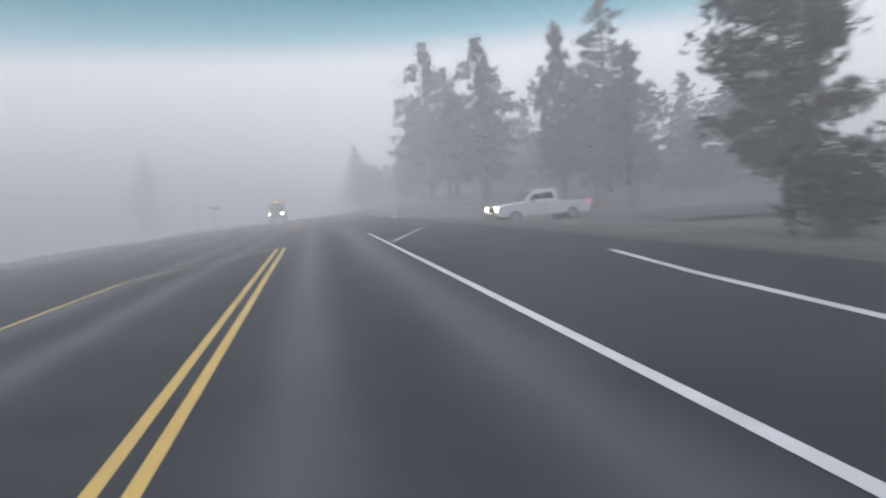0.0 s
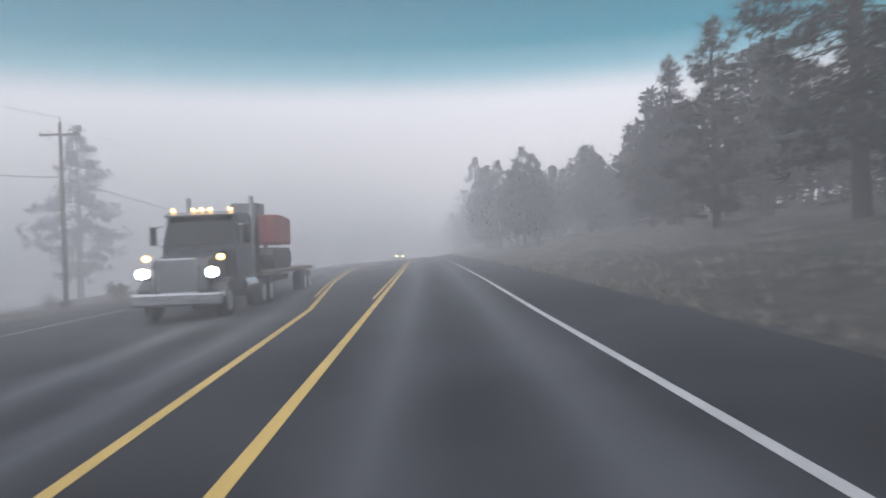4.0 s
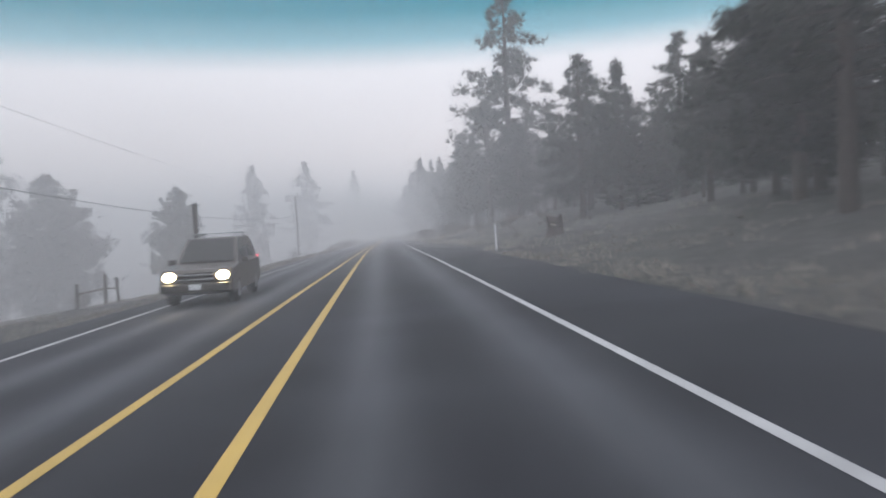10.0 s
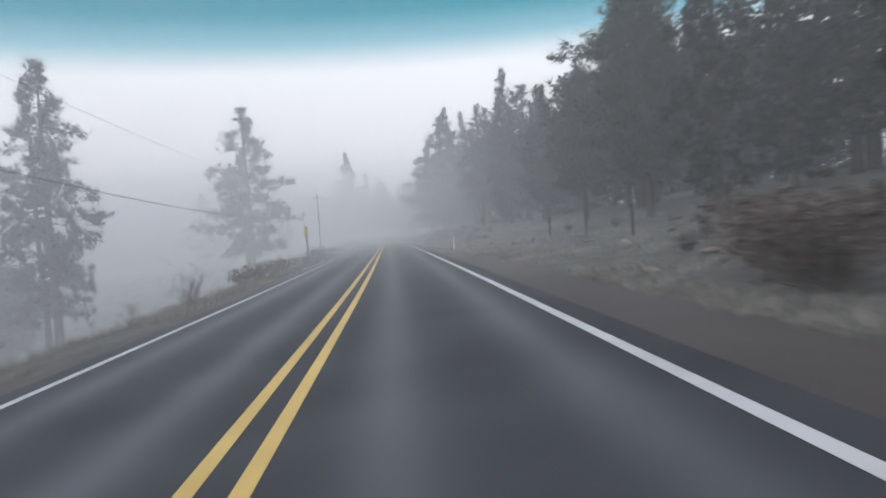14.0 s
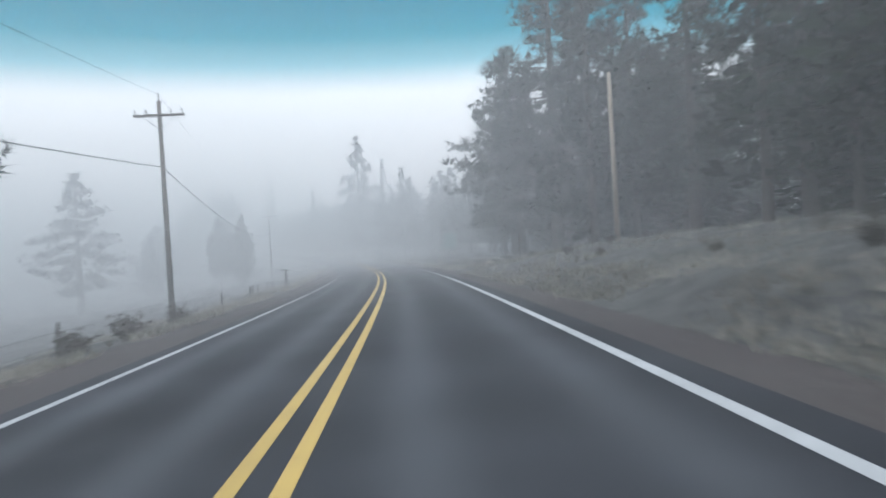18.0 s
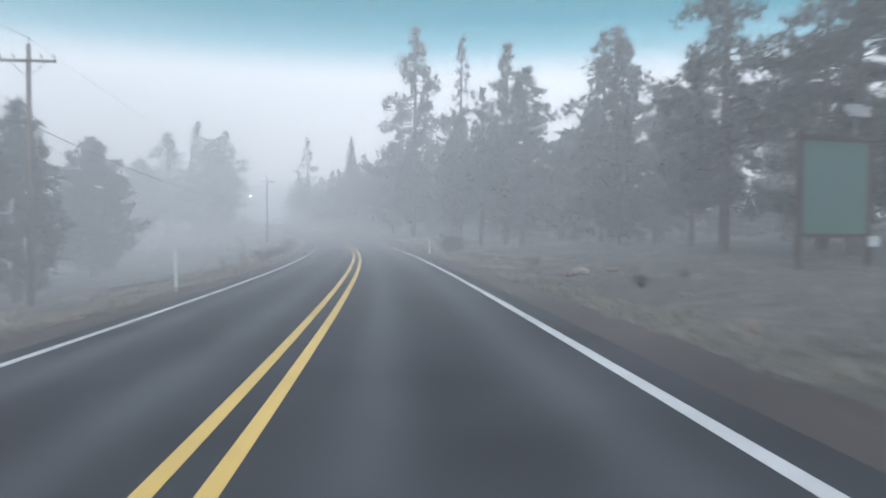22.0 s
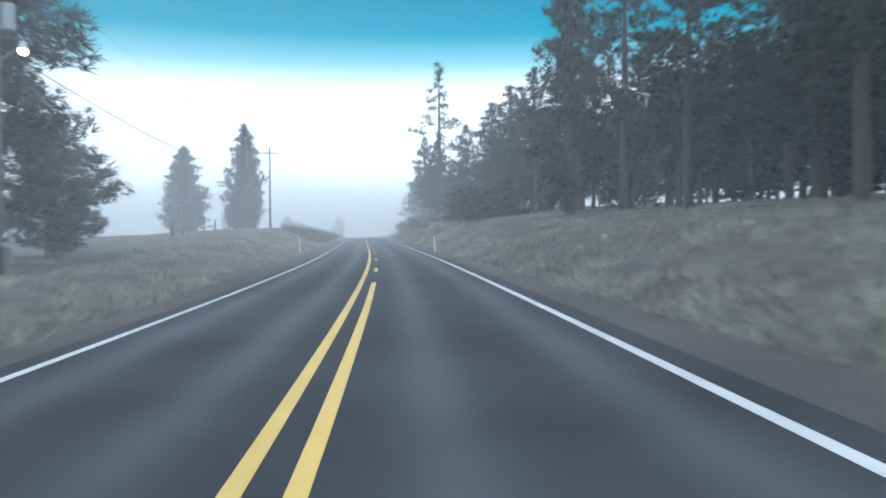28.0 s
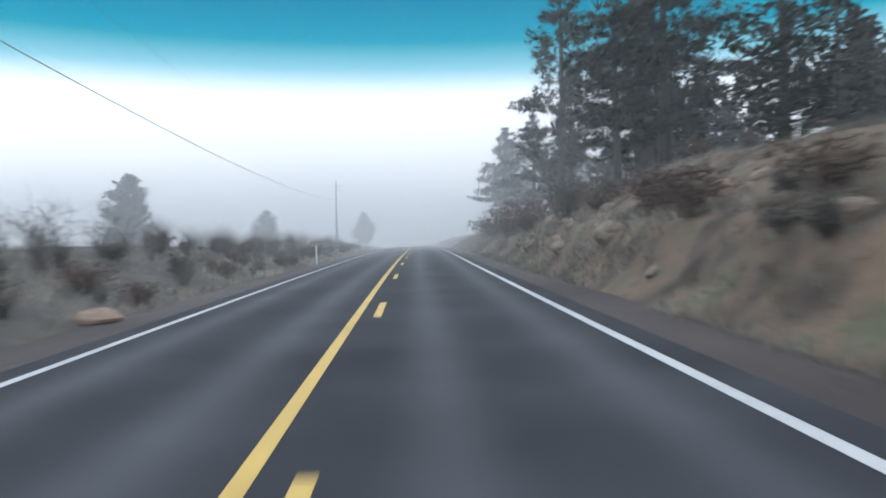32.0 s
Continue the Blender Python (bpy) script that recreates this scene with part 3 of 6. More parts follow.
def fog_field(name, stops, low, high, color=(0.98, 0.98, 0.985)):
    """A density field in a box round the whole road; stops are station, density, height of the fog's top and its share uphill."""
    ng = bpy.data.node_groups.new(name, "GeometryNodeTree")
    ng.interface.new_socket("Geometry", in_out="OUTPUT", socket_type="NodeSocketGeometry")
    N, L = ng.nodes, ng.links

    def math_node(op, x, y, clamp=False):
        n = N.new("ShaderNodeMath")
        n.operation, n.use_clamp = op, clamp
        for i, v in enumerate((x, y)):
            if isinstance(v, (int, float)):
                n.inputs[i].default_value = v
            else:
                L.new(v, n.inputs[i])
        return n.outputs[0]

    pos = N.new("GeometryNodeInputPosition")
    sep = N.new("ShaderNodeSeparateXYZ")
    L.new(pos.outputs[0], sep.inputs[0])
    ys = [float(line(p[0])[1]) for p in stops]
    u = N.new("ShaderNodeMapRange")
    u.inputs["From Min"].default_value, u.inputs["From Max"].default_value = ys[0], ys[-1]
    L.new(sep.outputs["Y"], u.inputs["Value"])
    stops = [(*p, float(line(p[0])[0]) + 150.0) for p in stops]
    fields = []
    for k, top in ((1, 0.02), (2, 50.0), (3, 1.0), (4, 300.0)):
        r = N.new("ShaderNodeValToRGB")
        es = r.color_ramp.elements
        es.remove(es[1])
        for i, (p, y) in enumerate(zip(stops, ys)):
            q = (y - ys[0]) / (ys[-1] - ys[0])
            e = es[0] if i == 0 else es.new(q)
            e.position = q
            e.color = (p[k] / top,) * 3 + (1,)
        L.new(u.outputs[0], r.inputs[0])
        fields.append(math_node("MULTIPLY", r.outputs[0], top))
    fall = math_node("DIVIDE", math_node("SUBTRACT", fields[1], sep.outputs["Z"]), math_node("MULTIPLY", fields[1], 0.7), True)
    # thick over the valley, thinner among the trees uphill
    aside = math_node("SUBTRACT", sep.outputs["X"], math_node("SUBTRACT", fields[3], 150.0))
    side = N.new("ShaderNodeMapRange")
    for slot, v in (("From Min", -22.0), ("From Max", 14.0), ("To Min", 1.08)):
        side.inputs[slot].default_value = v
    L.new(aside, side.inputs["Value"])
    L.new(fields[2], side.inputs["To Max"])
    density = math_node("MULTIPLY", math_node("MULTIPLY", fields[0], fall), side.outputs[0])
    cube = N.new("GeometryNodeVolumeCube")
    L.new(density, cube.inputs["Density"])
    xs = [float(line(p[0])[0]) for p in stops]
    lo, hi = (min(xs) - 240, ys[0] - 90, low), (max(xs) + 240, ys[-1] + 150, high)
    cube.inputs["Min"].default_value, cube.inputs["Max"].default_value = lo, hi
    for slot, i, step in (("Resolution X", 0, 8), ("Resolution Y", 1, 12), ("Resolution Z", 2, 3)):
        cube.inputs[slot].default_value = int((hi[i] - lo[i]) / step)
    mat = N.new("GeometryNodeSetMaterial")
    mat.inputs["Material"].default_value = fog_stuff(name, color)
    out = N.new("NodeGroupOutput")
    L.new(cube.outputs[0], mat.inputs[0])
    L.new(mat.outputs[0], out.inputs[0])
    me = bpy.data.meshes.new(name)
    me.materials.append(mat.inputs["Material"].default_value)
    ob = new(name, me)
    mod = ob.modifiers.new("field", "NODES")
    mod.node_group = ng
    tagged(ob, "white ground fog lying over road and woods", "fog", kind="stuff")


fog_field("ground_fog", [(-20, 0.0155, 27, 0.6), (110, 0.0150, 26, 0.55), (190, 0.0140, 26, 0.42), (330, 0.0120, 25, 0.4), (420, 0.0108, 19, 0.42), (490, 0.0125, 19, 0.7), (545, 0.0145, 20, 0.75), (580, 0.0130, 25, 0.68),
                         (600, 0.0120, 22, 0.5), (620, 0.0080, 22, 0.32), (665, 0.0066, 22, 0.28), (700, 0.0062, 22, 0.28), (742, 0.0056, 18, 0.35), (765, 0.0042, 16, 0.45), (785, 0.0020, 12, 0.6),
                         (805, 0.0030, 12, 0.7), (850, 0.009, 16, 0.9), (920, 0.013, 22, 1.0), (980, 0.013, 24, 1.0)], -18, 45)


# ---- trees ----
def tube(V, F, pts, radii, n):
    """Adds a tapered tube through pts to the lists."""
    base = len(V)
    for i, (p, r) in enumerate(zip(pts, radii)):
        t = (pts[min(i + 1, len(pts) - 1)] - pts[max(i - 1, 0)])
        t = t / (np.linalg.norm(t) + 1e-9)
        a = np.cross(t, (0.3, 0.9, 0.2))
        a /= np.linalg.norm(a) + 1e-9
        b = np.cross(t, a)
        for k in range(n):
            q = 2 * math.pi * k / n
            V.append(p + r * (math.cos(q) * a + math.sin(q) * b))
    for i in range(len(pts) - 1):
        for k in range(n):
            F.append((base + i * n + k, base + i * n + (k + 1) % n, base + (i + 1) * n + (k + 1) % n, base + (i + 1) * n + k))


def tufts(rng, centres, size, per, flat=1.0, wide=(0.12, 0.26)):
    """Small pointed blades in random directions round each centre; returns verts and faces."""
    c = np.repeat(centres, per, 0)
    n = len(c)
    d = rng.normal(0, 1, (n, 3))
    d[:, 2] = d[:, 2] * flat + 0.25
    d /= np.linalg.norm(d, axis=1, keepdims=True)
    o = rng.normal(0, 1, (n, 3))
    w = np.cross(d, o)
    w /= np.linalg.norm(w, axis=1, keepdims=True) + 1e-9
    sz = np.repeat(size, per) * rng.uniform(0.6, 1.3, n)
    a = c + rng.normal(0, 0.22, (n, 3)) * sz[:, None]
    tip = a + d * sz[:, None]
    wd = w * (sz * rng.uniform(*wide, n))[:, None]
    m = a + d * (sz * 0.45)[:, None]
    v = np.stack([a, m + wd, tip, m - wd], 1).reshape(-1, 3)
    f = np.arange(n * 4).reshape(-1, 4)
    return v, f


def needles(rng, centres, size, per):
    """Fans of three narrow needles round each centre; returns verts and faces."""
    c = np.repeat(centres, per, 0)
    n = len(c)
    d = rng.normal(0, 1, (n, 3))
    d[:, 2] = d[:, 2] * 0.7 + 0.3
    d /= np.linalg.norm(d, axis=1, keepdims=True)
    w = np.cross(d, rng.normal(0, 1, (n, 3)))
    w /= np.linalg.norm(w, axis=1, keepdims=True) + 1e-9
    sz = (size * rng.uniform(0.65, 1.3, n))[:, None]
    a = c + rng.normal(0, 0.2, (n, 3)) * sz
    half = w * sz * rng.uniform(0.06, 0.095, n)[:, None]
    v = []
    for fan in (-0.5, 0.0, 0.5):
        v += [a - half, a + half, a + (d * (1 - abs(fan) * 0.25) + w * fan) * sz]
    v = np.stack(v, 1).reshape(-1, 3)
    return v, np.arange(len(v)).reshape(-1, 3)


def make_tree(name, label, seed, height, bare, radius, profile, branches, clumps, blade, mat, droop=0.1, gaps=0.2, trunk_r=0.22, lean=0.02, per=5, bark=None, thin=1.0):
    """A conifer: tapered trunk with limbs, and a crown of needle tufts along the limbs."""
    rng = np.random.default_rng(seed)
    root = empty(name)
    V, F = [], []
    n = 12
    zs = np.linspace(-0.3, height, n)
    wob = np.cumsum(rng.normal(0, lean, (n, 2)), 0)
    axis = np.column_stack([wob, zs])
    tube(V, F, axis, trunk_r * (1 - zs.clip(0) / height) ** 0.75 + 0.015, 8)
    pos = []
    az = rng.uniform(0, 6.28)
    for i in range(branches):
        u = bare + (1 - bare) * (i + rng.uniform(0, 1)) / branches
        az += 2.399 + rng.normal(0, 0.4)
        r = radius * profile(min(1, (u - bare) / (1 - bare))) * rng.uniform(0.55, 1.15)
        if rng.uniform() < gaps:
            r *= 0.4
        if r < 0.12:
            r = 0.15
        z = u * height
        start = np.array([np.interp(z, zs, axis[:, 0]), np.interp(z, zs, axis[:, 1]), z])
        d = np.array([math.cos(az), math.sin(az), 0])
        k = 5 if thin == 1 else 3
        q = np.linspace(0, 1, k)
        rise = rng.normal(-droop, 0.15) * r
        pts = start + np.outer(q * r, d) + np.outer(rise * q ** 2 + 0.10 * r * q ** 4 * (1 if droop > 0 else 2), (0, 0, 1)) + rng.normal(0, 0.04, (k, 3)) * q[:, None] * r
        tube(V, F, pts, np.linspace(0.022 + 0.012 * r, 0.008, k), 3)
        m = max(3, int(clumps * thin * r / radius * 1.5))
        qq = rng.uniform(0.3, 1.0, m) ** 0.8
        p = np.stack([np.interp(qq, q, pts[:, j]) for j in range(3)], 1)
        p += rng.normal(0, 1, (m, 3)) * np.array([0.17, 0.17, 0.12]) * (0.5 + 0.35 * r)
        pos.append(p)
    top = axis[-1] + np.column_stack([rng.normal(0, 0.08, (10, 2)), rng.uniform(-1.4, 0.25, 10)])
    pos.append(top)
    pos = np.concatenate(pos)
    part("trunk", mesh_of("trunk", V, F, bark or M_BARK, flat=False), None, root)
    if thin == 1:
        v, f = needles(rng, pos, blade * 1.08, per)
    else:
        v, f = tufts(rng, pos, np.full(len(pos), blade), per, 0.7, (0.17, 0.32))
    corners = len(v) // len(pos)
    # blades take the soft rounded shading of the clump that they stand in
    crown = mesh_of("crown", v, f, mat, flat=False)
    c = np.repeat(pos, corners, 0)
    nrm = (c - np.array([0, 0, height * 0.45])) * np.array([1, 1, 0.22]) / radius * 0.8 + (v - c) / blade * 0.45 + np.array([0, 0, 0.45]) + np.repeat(rng.normal(0, 0.16, (len(pos), 3)), corners, 0)
    nrm /= np.linalg.norm(nrm, axis=1, keepdims=True) + 1e-9
    crown.normals_split_custom_set_from_vertices(nrm)
    part("crown", crown, None, root)
    tagged(root, label, "tree")
    return root


P_PINE = lambda u: (0.55 + 0.65 * math.sin(math.pi * min(1, u * 0.8 + 0.18))) * (1 - u ** 3) * 0.9 + 0.08
P_CONE = lambda u: (1 - u) ** 0.65 * (0.6 + 0.4 * min(1, u * 6)) + 0.05
P_COLUMN = lambda u: min(1, 0.55 + u * 1.8) * (1 - u ** 2.4) + 0.06
P_OVAL = lambda u: math.sin(math.pi * (0.17 + 0.81 * u)) ** 0.85 * (1.08 - 0.38 * u)

TREES = {}


def kinds(coarse=False):
    """The eight kinds of tree; the coarse set has fewer and larger tufts, for trees deep in the wood."""
    out = {}
    thin = 0.42 if coarse else 1.0
    k, per = (1.65, 3) if coarse else (1.06, 4)
    out["pine_a"] = make_tree("pine_tree", "tall ponderosa pine with an open irregular crown", 11, 18, 0.22, 3.3, P_PINE, 62, 15, 0.48 * k, M_NEEDLE, 0.05, 0.3, 0.3, per=per, thin=thin)
    out["pine_b"] = make_tree("pine_tree", "tall ponderosa pine with a bare lower trunk", 12, 20, 0.28, 3.6, P_PINE, 64, 16, 0.48 * k, M_NEEDLE, 0.0, 0.25, 0.32, per=per, thin=thin)
    out["pine_c"] = make_tree("pine_tree", "ponderosa pine with drooping lower boughs", 13, 16, 0.14, 3.4, P_PINE, 74, 16, 0.46 * k, M_NEEDLE, 0.25, 0.2, 0.28, per=per, thin=thin)
    out["fir_a"] = make_tree("fir_tree", "dark conical fir with layered boughs", 21, 19, 0.06, 3.6, P_CONE, 95, 16, 0.46 * k, M_NEEDLE, 0.18, 0.15, 0.26, per=per, thin=thin)
    out["fir_b"] = make_tree("fir_tree", "slender dark conifer with a pointed top", 22, 17, 0.08, 2.7, P_CONE, 90, 14, 0.44 * k, M_NEEDLE, 0.15, 0.2, 0.22, per=per, thin=thin)
    out["column"] = make_tree("juniper_tree", "dense columnar juniper tree on the verge", 31, 12, 0.05, 2.1, P_COLUMN, 120, 15, 0.4 * k, M_JUNIPER, -0.35, 0.1, 0.22, per=per, thin=thin)
    out["oval"] = make_tree("juniper_tree", "dense rounded juniper with foliage to the ground", 32, 9, 0.05, 2.9, P_OVAL, 110, 17, 0.42 * k, M_JUNIPER, -0.2, 0.12, 0.22, per=per, thin=thin)
    out["sparse"] = make_tree("pine_tree", "thin-crowned old pine with bare dead branches", 41, 17, 0.22, 3.0, P_PINE, 44, 9, 0.42 * k, M_NEEDLE, 0.1, 0.35, 0.24, per=per, thin=thin)
    out["broad"] = make_tree("pine_tree", "full-crowned pine with dense dark foliage", 51, 14, 0.17, 4.1, P_OVAL, 120, 19, 0.46 * k, M_NEEDLE, 0.08, 0.12, 0.3, per=per, thin=thin)
    return out


def tree(kind, s, lat, height, width=None, turn=None, up=-0.1):
    """Places a tree of a kind with a given height (and width relative to the kind's own)."""
    ob = TREES[kind]
    base = TALL[kind]
    k = height / base
    w = k * (width or 1.0)
    turn = (s * 37 + lat * 91) % 360 if turn is None else turn
    m = Matrix.Translation(on_land(s, lat, up)) @ Matrix.Rotation(radians(turn), 4, "Z") @ Matrix.Diagonal((w, w, k, 1))
    if not ob.get("used"):
        ob["used"] = 1
        ob.matrix_world = m
        return ob
    c = copy_thing(ob, m)
    return c


TALL = dict(pine_a=18, pine_b=20, pine_c=16, fir_a=19, fir_b=17, column=12, oval=9, sparse=17, broad=14)
TREES.update(kinds())
for k, ob in kinds(True).items():
    TREES[k + "_deep"], TALL[k + "_deep"] = ob, TALL[k]

# single trees on the valley side: kind, station, lateral, height, width
for k, s, l, h, w in [
        ("pine_c", 182, -38, 20, 1.1), ("oval", 323, -21, 11, 1.0), ("oval", 322, -34.5, 13, 1.15), ("pine_c", 344, -51, 20, 1.1), ("fir_b", 300, -60, 14, 1.3), ("fir_a", 380, -62, 18, 1.0),
        ("sparse", 396, -26.3, 22, 0.9), ("pine_c", 396.8, -26.0, 19, 0.8), ("oval", 408, -37, 10, 1.2), ("pine_c", 459, -21, 22, 1.0), ("pine_a", 460, -22, 20, 1.0), ("pine_c", 554, -43, 17, 1.2),
        ("fir_b", 579, -37, 14, 1.3), ("oval", 432, -52, 14, 1.2), ("broad", 573, -24, 13, 0.85), ("broad", 568, -19.5, 13.5, 0.72), ("column", 577, -20.5, 12, 1.3), ("oval", 604, -24.5, 10.5, 1.1),
        ("oval", 612, -40, 12, 1.2), ("pine_c", 707, -31, 18, 1.3), ("fir_a", 714, -25, 27, 0.95), ("oval", 700, -36, 13, 1.2), ("pine_a", 713, -18.6, 21, 1.3), ("pine_c", 709, -22, 17, 1.2)]:
    tree(k, s, l, h, w)
for k, s, l, h, w in [
        ("oval", 727, -20, 7, 1.55), ("pine_c", 718.5, -20, 18, 1.0), ("column", 816.5, -32.8, 16.5, 1.05), ("oval", 815.5, -33.2, 9, 1.1), ("column", 813, -21.8, 19.5, 0.78),
        ("oval", 812, -22, 8, 0.9), ("oval", 800, -62, 11, 1.2), ("oval", 872, -34, 8, 1.1), ("oval", 905, -24, 5, 1.3), ("oval", 935, -9.5, 5.5, 1.2)]:
    tree(k, s, l, h, w)

# the front of the wood beside our lane
for k, s, l, h, w in [
        ("broad", 63, 23, 17, 0.75), ("broad", 57.5, 27, 14.5, 1.0), ("pine_b", 113, 28, 20, 1.0), ("broad", 26.9, 20, 14, 1.15), ("pine_c", 100, 19, 14, 1.0), ("pine_c", 77, 19, 13.5, 1.1),
        ("pine_c", 109, 18, 18, 1.0), ("broad", 91, 18.5, 14.5, 1.0), ("broad", 84, 21, 14, 0.9), ("fir_b", 150, 20, 15, 1.2), ("fir_b", 135, 17, 13.5, 1.2), ("pine_c", 125, 19, 13.5, 1.2),
        ("pine_a", 70, 30, 18, 1.0), ("pine_b", 174, 13.8, 9.02, 1.1), ("pine_c", 178, 13, 9.02, 1.1), ("pine_a", 184, 12.8, 9.02, 1.1), ("pine_b", 196, 13.4, 9.84, 1.1), ("pine_c", 203, 12.6, 10.25, 1.1),
        ("pine_b", 210, 12.6, 10.66, 1.1), ("pine_c", 215, 12.2, 10.82, 1.0), ("pine_b", 222, 12.4, 11.48, 1.1), ("pine_c", 228, 13, 11.48, 1.1), ("broad", 237, 14, 12.5, 0.95), ("broad", 248, 18.5, 10, 1.1)]:
    tree(k, s, l, h, w)
for k, s, l, h, w in [
        ("broad", 256, 19, 10.5, 1.1), ("broad", 265, 16, 8.5, 1.0), ("pine_a", 259, 14, 13.5, 1.1), ("pine_c", 264, 15.5, 8.5, 1.2), ("oval", 266, 17.5, 7.5, 1.1), ("pine_c", 254, 16, 7, 1.2), ("fir_b", 268, 17, 10.5, 1.2), ("pine_c", 190, 16, 9.02, 1.2),
        ("pine_c", 336.5, 18, 24, 0.95), ("pine_c", 275, 21, 9, 1.2), ("broad", 274, 17, 8.5, 1.05), ("pine_c", 289, 22, 9, 1.2), ("broad", 290, 18, 11, 0.94), ("pine_c", 293, 16, 9.5, 1.1),
        ("pine_c", 298, 18, 9.5, 1.2), ("fir_b", 322, 17, 12.5, 1.0), ("pine_c", 318, 16, 8.5, 1.2), ("broad", 310, 18, 9, 1.02), ("fir_a", 364, 14, 14.5, 0.9),
        ("fir_b", 364, 17, 11.5, 1.0), ("broad", 342, 14, 13, 1.02), ("pine_c", 335, 15, 13, 1.2), ("broad", 350, 13.5, 13, 1.02), ("broad", 372, 14, 13, 0.98), ("broad", 384, 14, 11, 1.02)]:
    tree(k, s, l, h, w)
for k, s, l, h, w in [
        ("fir_a", 387, 18, 17, 0.9), ("pine_c", 379, 16, 14, 1.1), ("fir_a", 420, 15, 18.5, 0.85), ("fir_b", 411, 17, 16.3, 1.0),
        ("broad", 400, 15, 12, 1.02), ("fir_a", 484, 15, 26, 0.85), ("fir_a", 485, 18.5, 25, 0.75), ("pine_b", 440, 14.5, 17, 1.1), ("pine_b", 431, 16.5, 17, 1.1), ("pine_c", 425, 18, 13, 1.2),
        ("pine_a", 448, 17, 16, 1.1), ("pine_b", 464, 17, 15, 1.1), ("pine_c", 476, 19, 15, 1.1), ("pine_b", 455, 19, 16, 1.1), ("pine_c", 496, 15.5, 20, 1.1), ("pine_c", 494, 18, 17, 1.1),
        ("pine_c", 511, 15, 18, 1.05), ("pine_c", 505, 14.5, 14, 1.2), ("pine_c", 525, 17, 14, 0.9), ("pine_c", 518, 18, 14, 0.95), ("pine_c", 537, 18.5, 10, 1.0), ("pine_c", 565, 18, 12.5, 0.9)]:
    tree(k, s, l, h, w)
for k, s, l, h, w in [
        ("pine_c", 562, 21, 11, 1.1), ("pine_a", 551, 22, 11, 1.1), ("pine_c", 542, 19, 9, 1.0), ("pine_c", 552, 26, 11, 1.1),
        ("pine_c", 533, 18.5, 8.5, 1.0), ("broad", 571, 19, 12.3, 0.85), ("pine_c", 557, 19, 11, 1.2), ("fir_a", 585, 18.5, 17, 1.0), ("fir_a", 579.5, 18, 15, 1.0), ("pine_c", 589, 21, 14, 1.1), ("fir_b", 582, 21.5, 14, 1.3), ("pine_c", 656, 13.8, 28, 0.72), ("fir_a", 660, 17, 24, 0.8),
        ("pine_b", 626, 22, 20, 1.0), ("sparse", 617, 13, 18.5, 0.8), ("pine_c", 606, 15.8, 16.8, 0.75), ("broad", 611, 11.8, 16, 0.68), ("pine_a", 604, 12.8, 14.5, 0.9), ("pine_c", 596, 15, 13, 1.1),
        ("broad", 642, 11.2, 17, 0.94), ("broad", 626, 13.5, 15, 0.77), ("pine_b", 631, 15, 18, 1.0), ("fir_a", 731, 14, 24, 0.7), ("fir_b", 664, 11.5, 18, 1.0), ("pine_a", 612, 26, 11, 1.2)]:
    tree(k, s, l, h, w)
for k, s, l, h, w in [
        ("pine_a", 735.5, 15, 18, 1.0), ("pine_a", 728.5, 17, 16, 1.1), ("pine_b", 701, 15, 15, 1.1), ("pine_b", 697, 17, 15, 1.1),
        ("pine_b", 716, 16, 15, 1.1), ("pine_c", 708, 18, 13, 1.1), ("pine_a", 742, 18, 14, 1.1), ("sparse", 823, 14, 23, 1.15), ("fir_b", 788, 18, 14, 1.1), ("pine_b", 751, 16, 14.5, 1.1),
        ("fir_b", 789, 14, 7.5, 1.1), ("pine_b", 760, 17, 13, 1.1), ("pine_c", 766, 16.5, 12, 1.1), ("fir_b", 807, 14, 6, 1.1), ("pine_c", 795, 15.5, 11, 1.1), ("pine_c", 780, 17, 12, 1.1),
        ("pine_c", 816, 12.5, 11, 1.1), ("pine_a", 822, 12, 10, 1.2), ("pine_c", 826, 14.5, 10, 1.2), ("pine_a", 838, 12, 17, 1.05), ("pine_c", 842, 13.5, 9, 1.2), ("pine_c", 875, 12, 9.5, 1.2)]:
    tree(k, s, l, h, w)
for k, s, l, h, w in [
        ("pine_c", 892, 14, 12, 1.1), ("pine_c", 858, 13, 9, 1.2)]:
    tree(k, s, l, h, w)

# deeper in the wood
rngw = np.random.default_rng(7)


def wood(s0, s1, n, l0, l1, h0, h1, names=("pine_c", "broad", "pine_a", "pine_c", "fir_a")):
    """A belt of trees whose height runs from h0 to h1 along the road."""
    for i in range(n):
        q = (i + rngw.uniform(-0.2, 1.2)) / n
        tree(names[i % len(names)] + "_deep", s0 + (s1 - s0) * q, l0 + (l1 - l0) * rngw.uniform(), (h0 + (h1 - h0) * q) * rngw.uniform(0.82, 1.06), rngw.uniform(1.0, 1.35))


wood(-10, 24, 9, 26, 55, 14, 16)
wood(62, 118, 14, 26, 44, 13, 13)
wood(118, 148, 7, 24, 36, 10.5, 16)
wood(148, 238, 22, 19, 30, 13, 15)
wood(238, 275, 9, 22, 32, 8.5, 8.5)
wood(148, 270, 20, 30, 55, 14, 13)
wood(275, 330, 16, 20, 28, 8, 9)
wood(275, 345, 12, 28, 50, 10, 11)
wood(345, 440, 24, 18, 27, 14, 18)
wood(345, 440, 16, 27, 50, 15, 17)
wood(440, 516, 28, 18, 28, 16, 18)
wood(440, 516, 14, 28, 50, 17, 17)
wood(527, 545, 7, 22, 32, 9, 10)
wood(545, 600, 18, 24, 45, 11, 13, ("pine_c", "pine_a", "pine_c"))
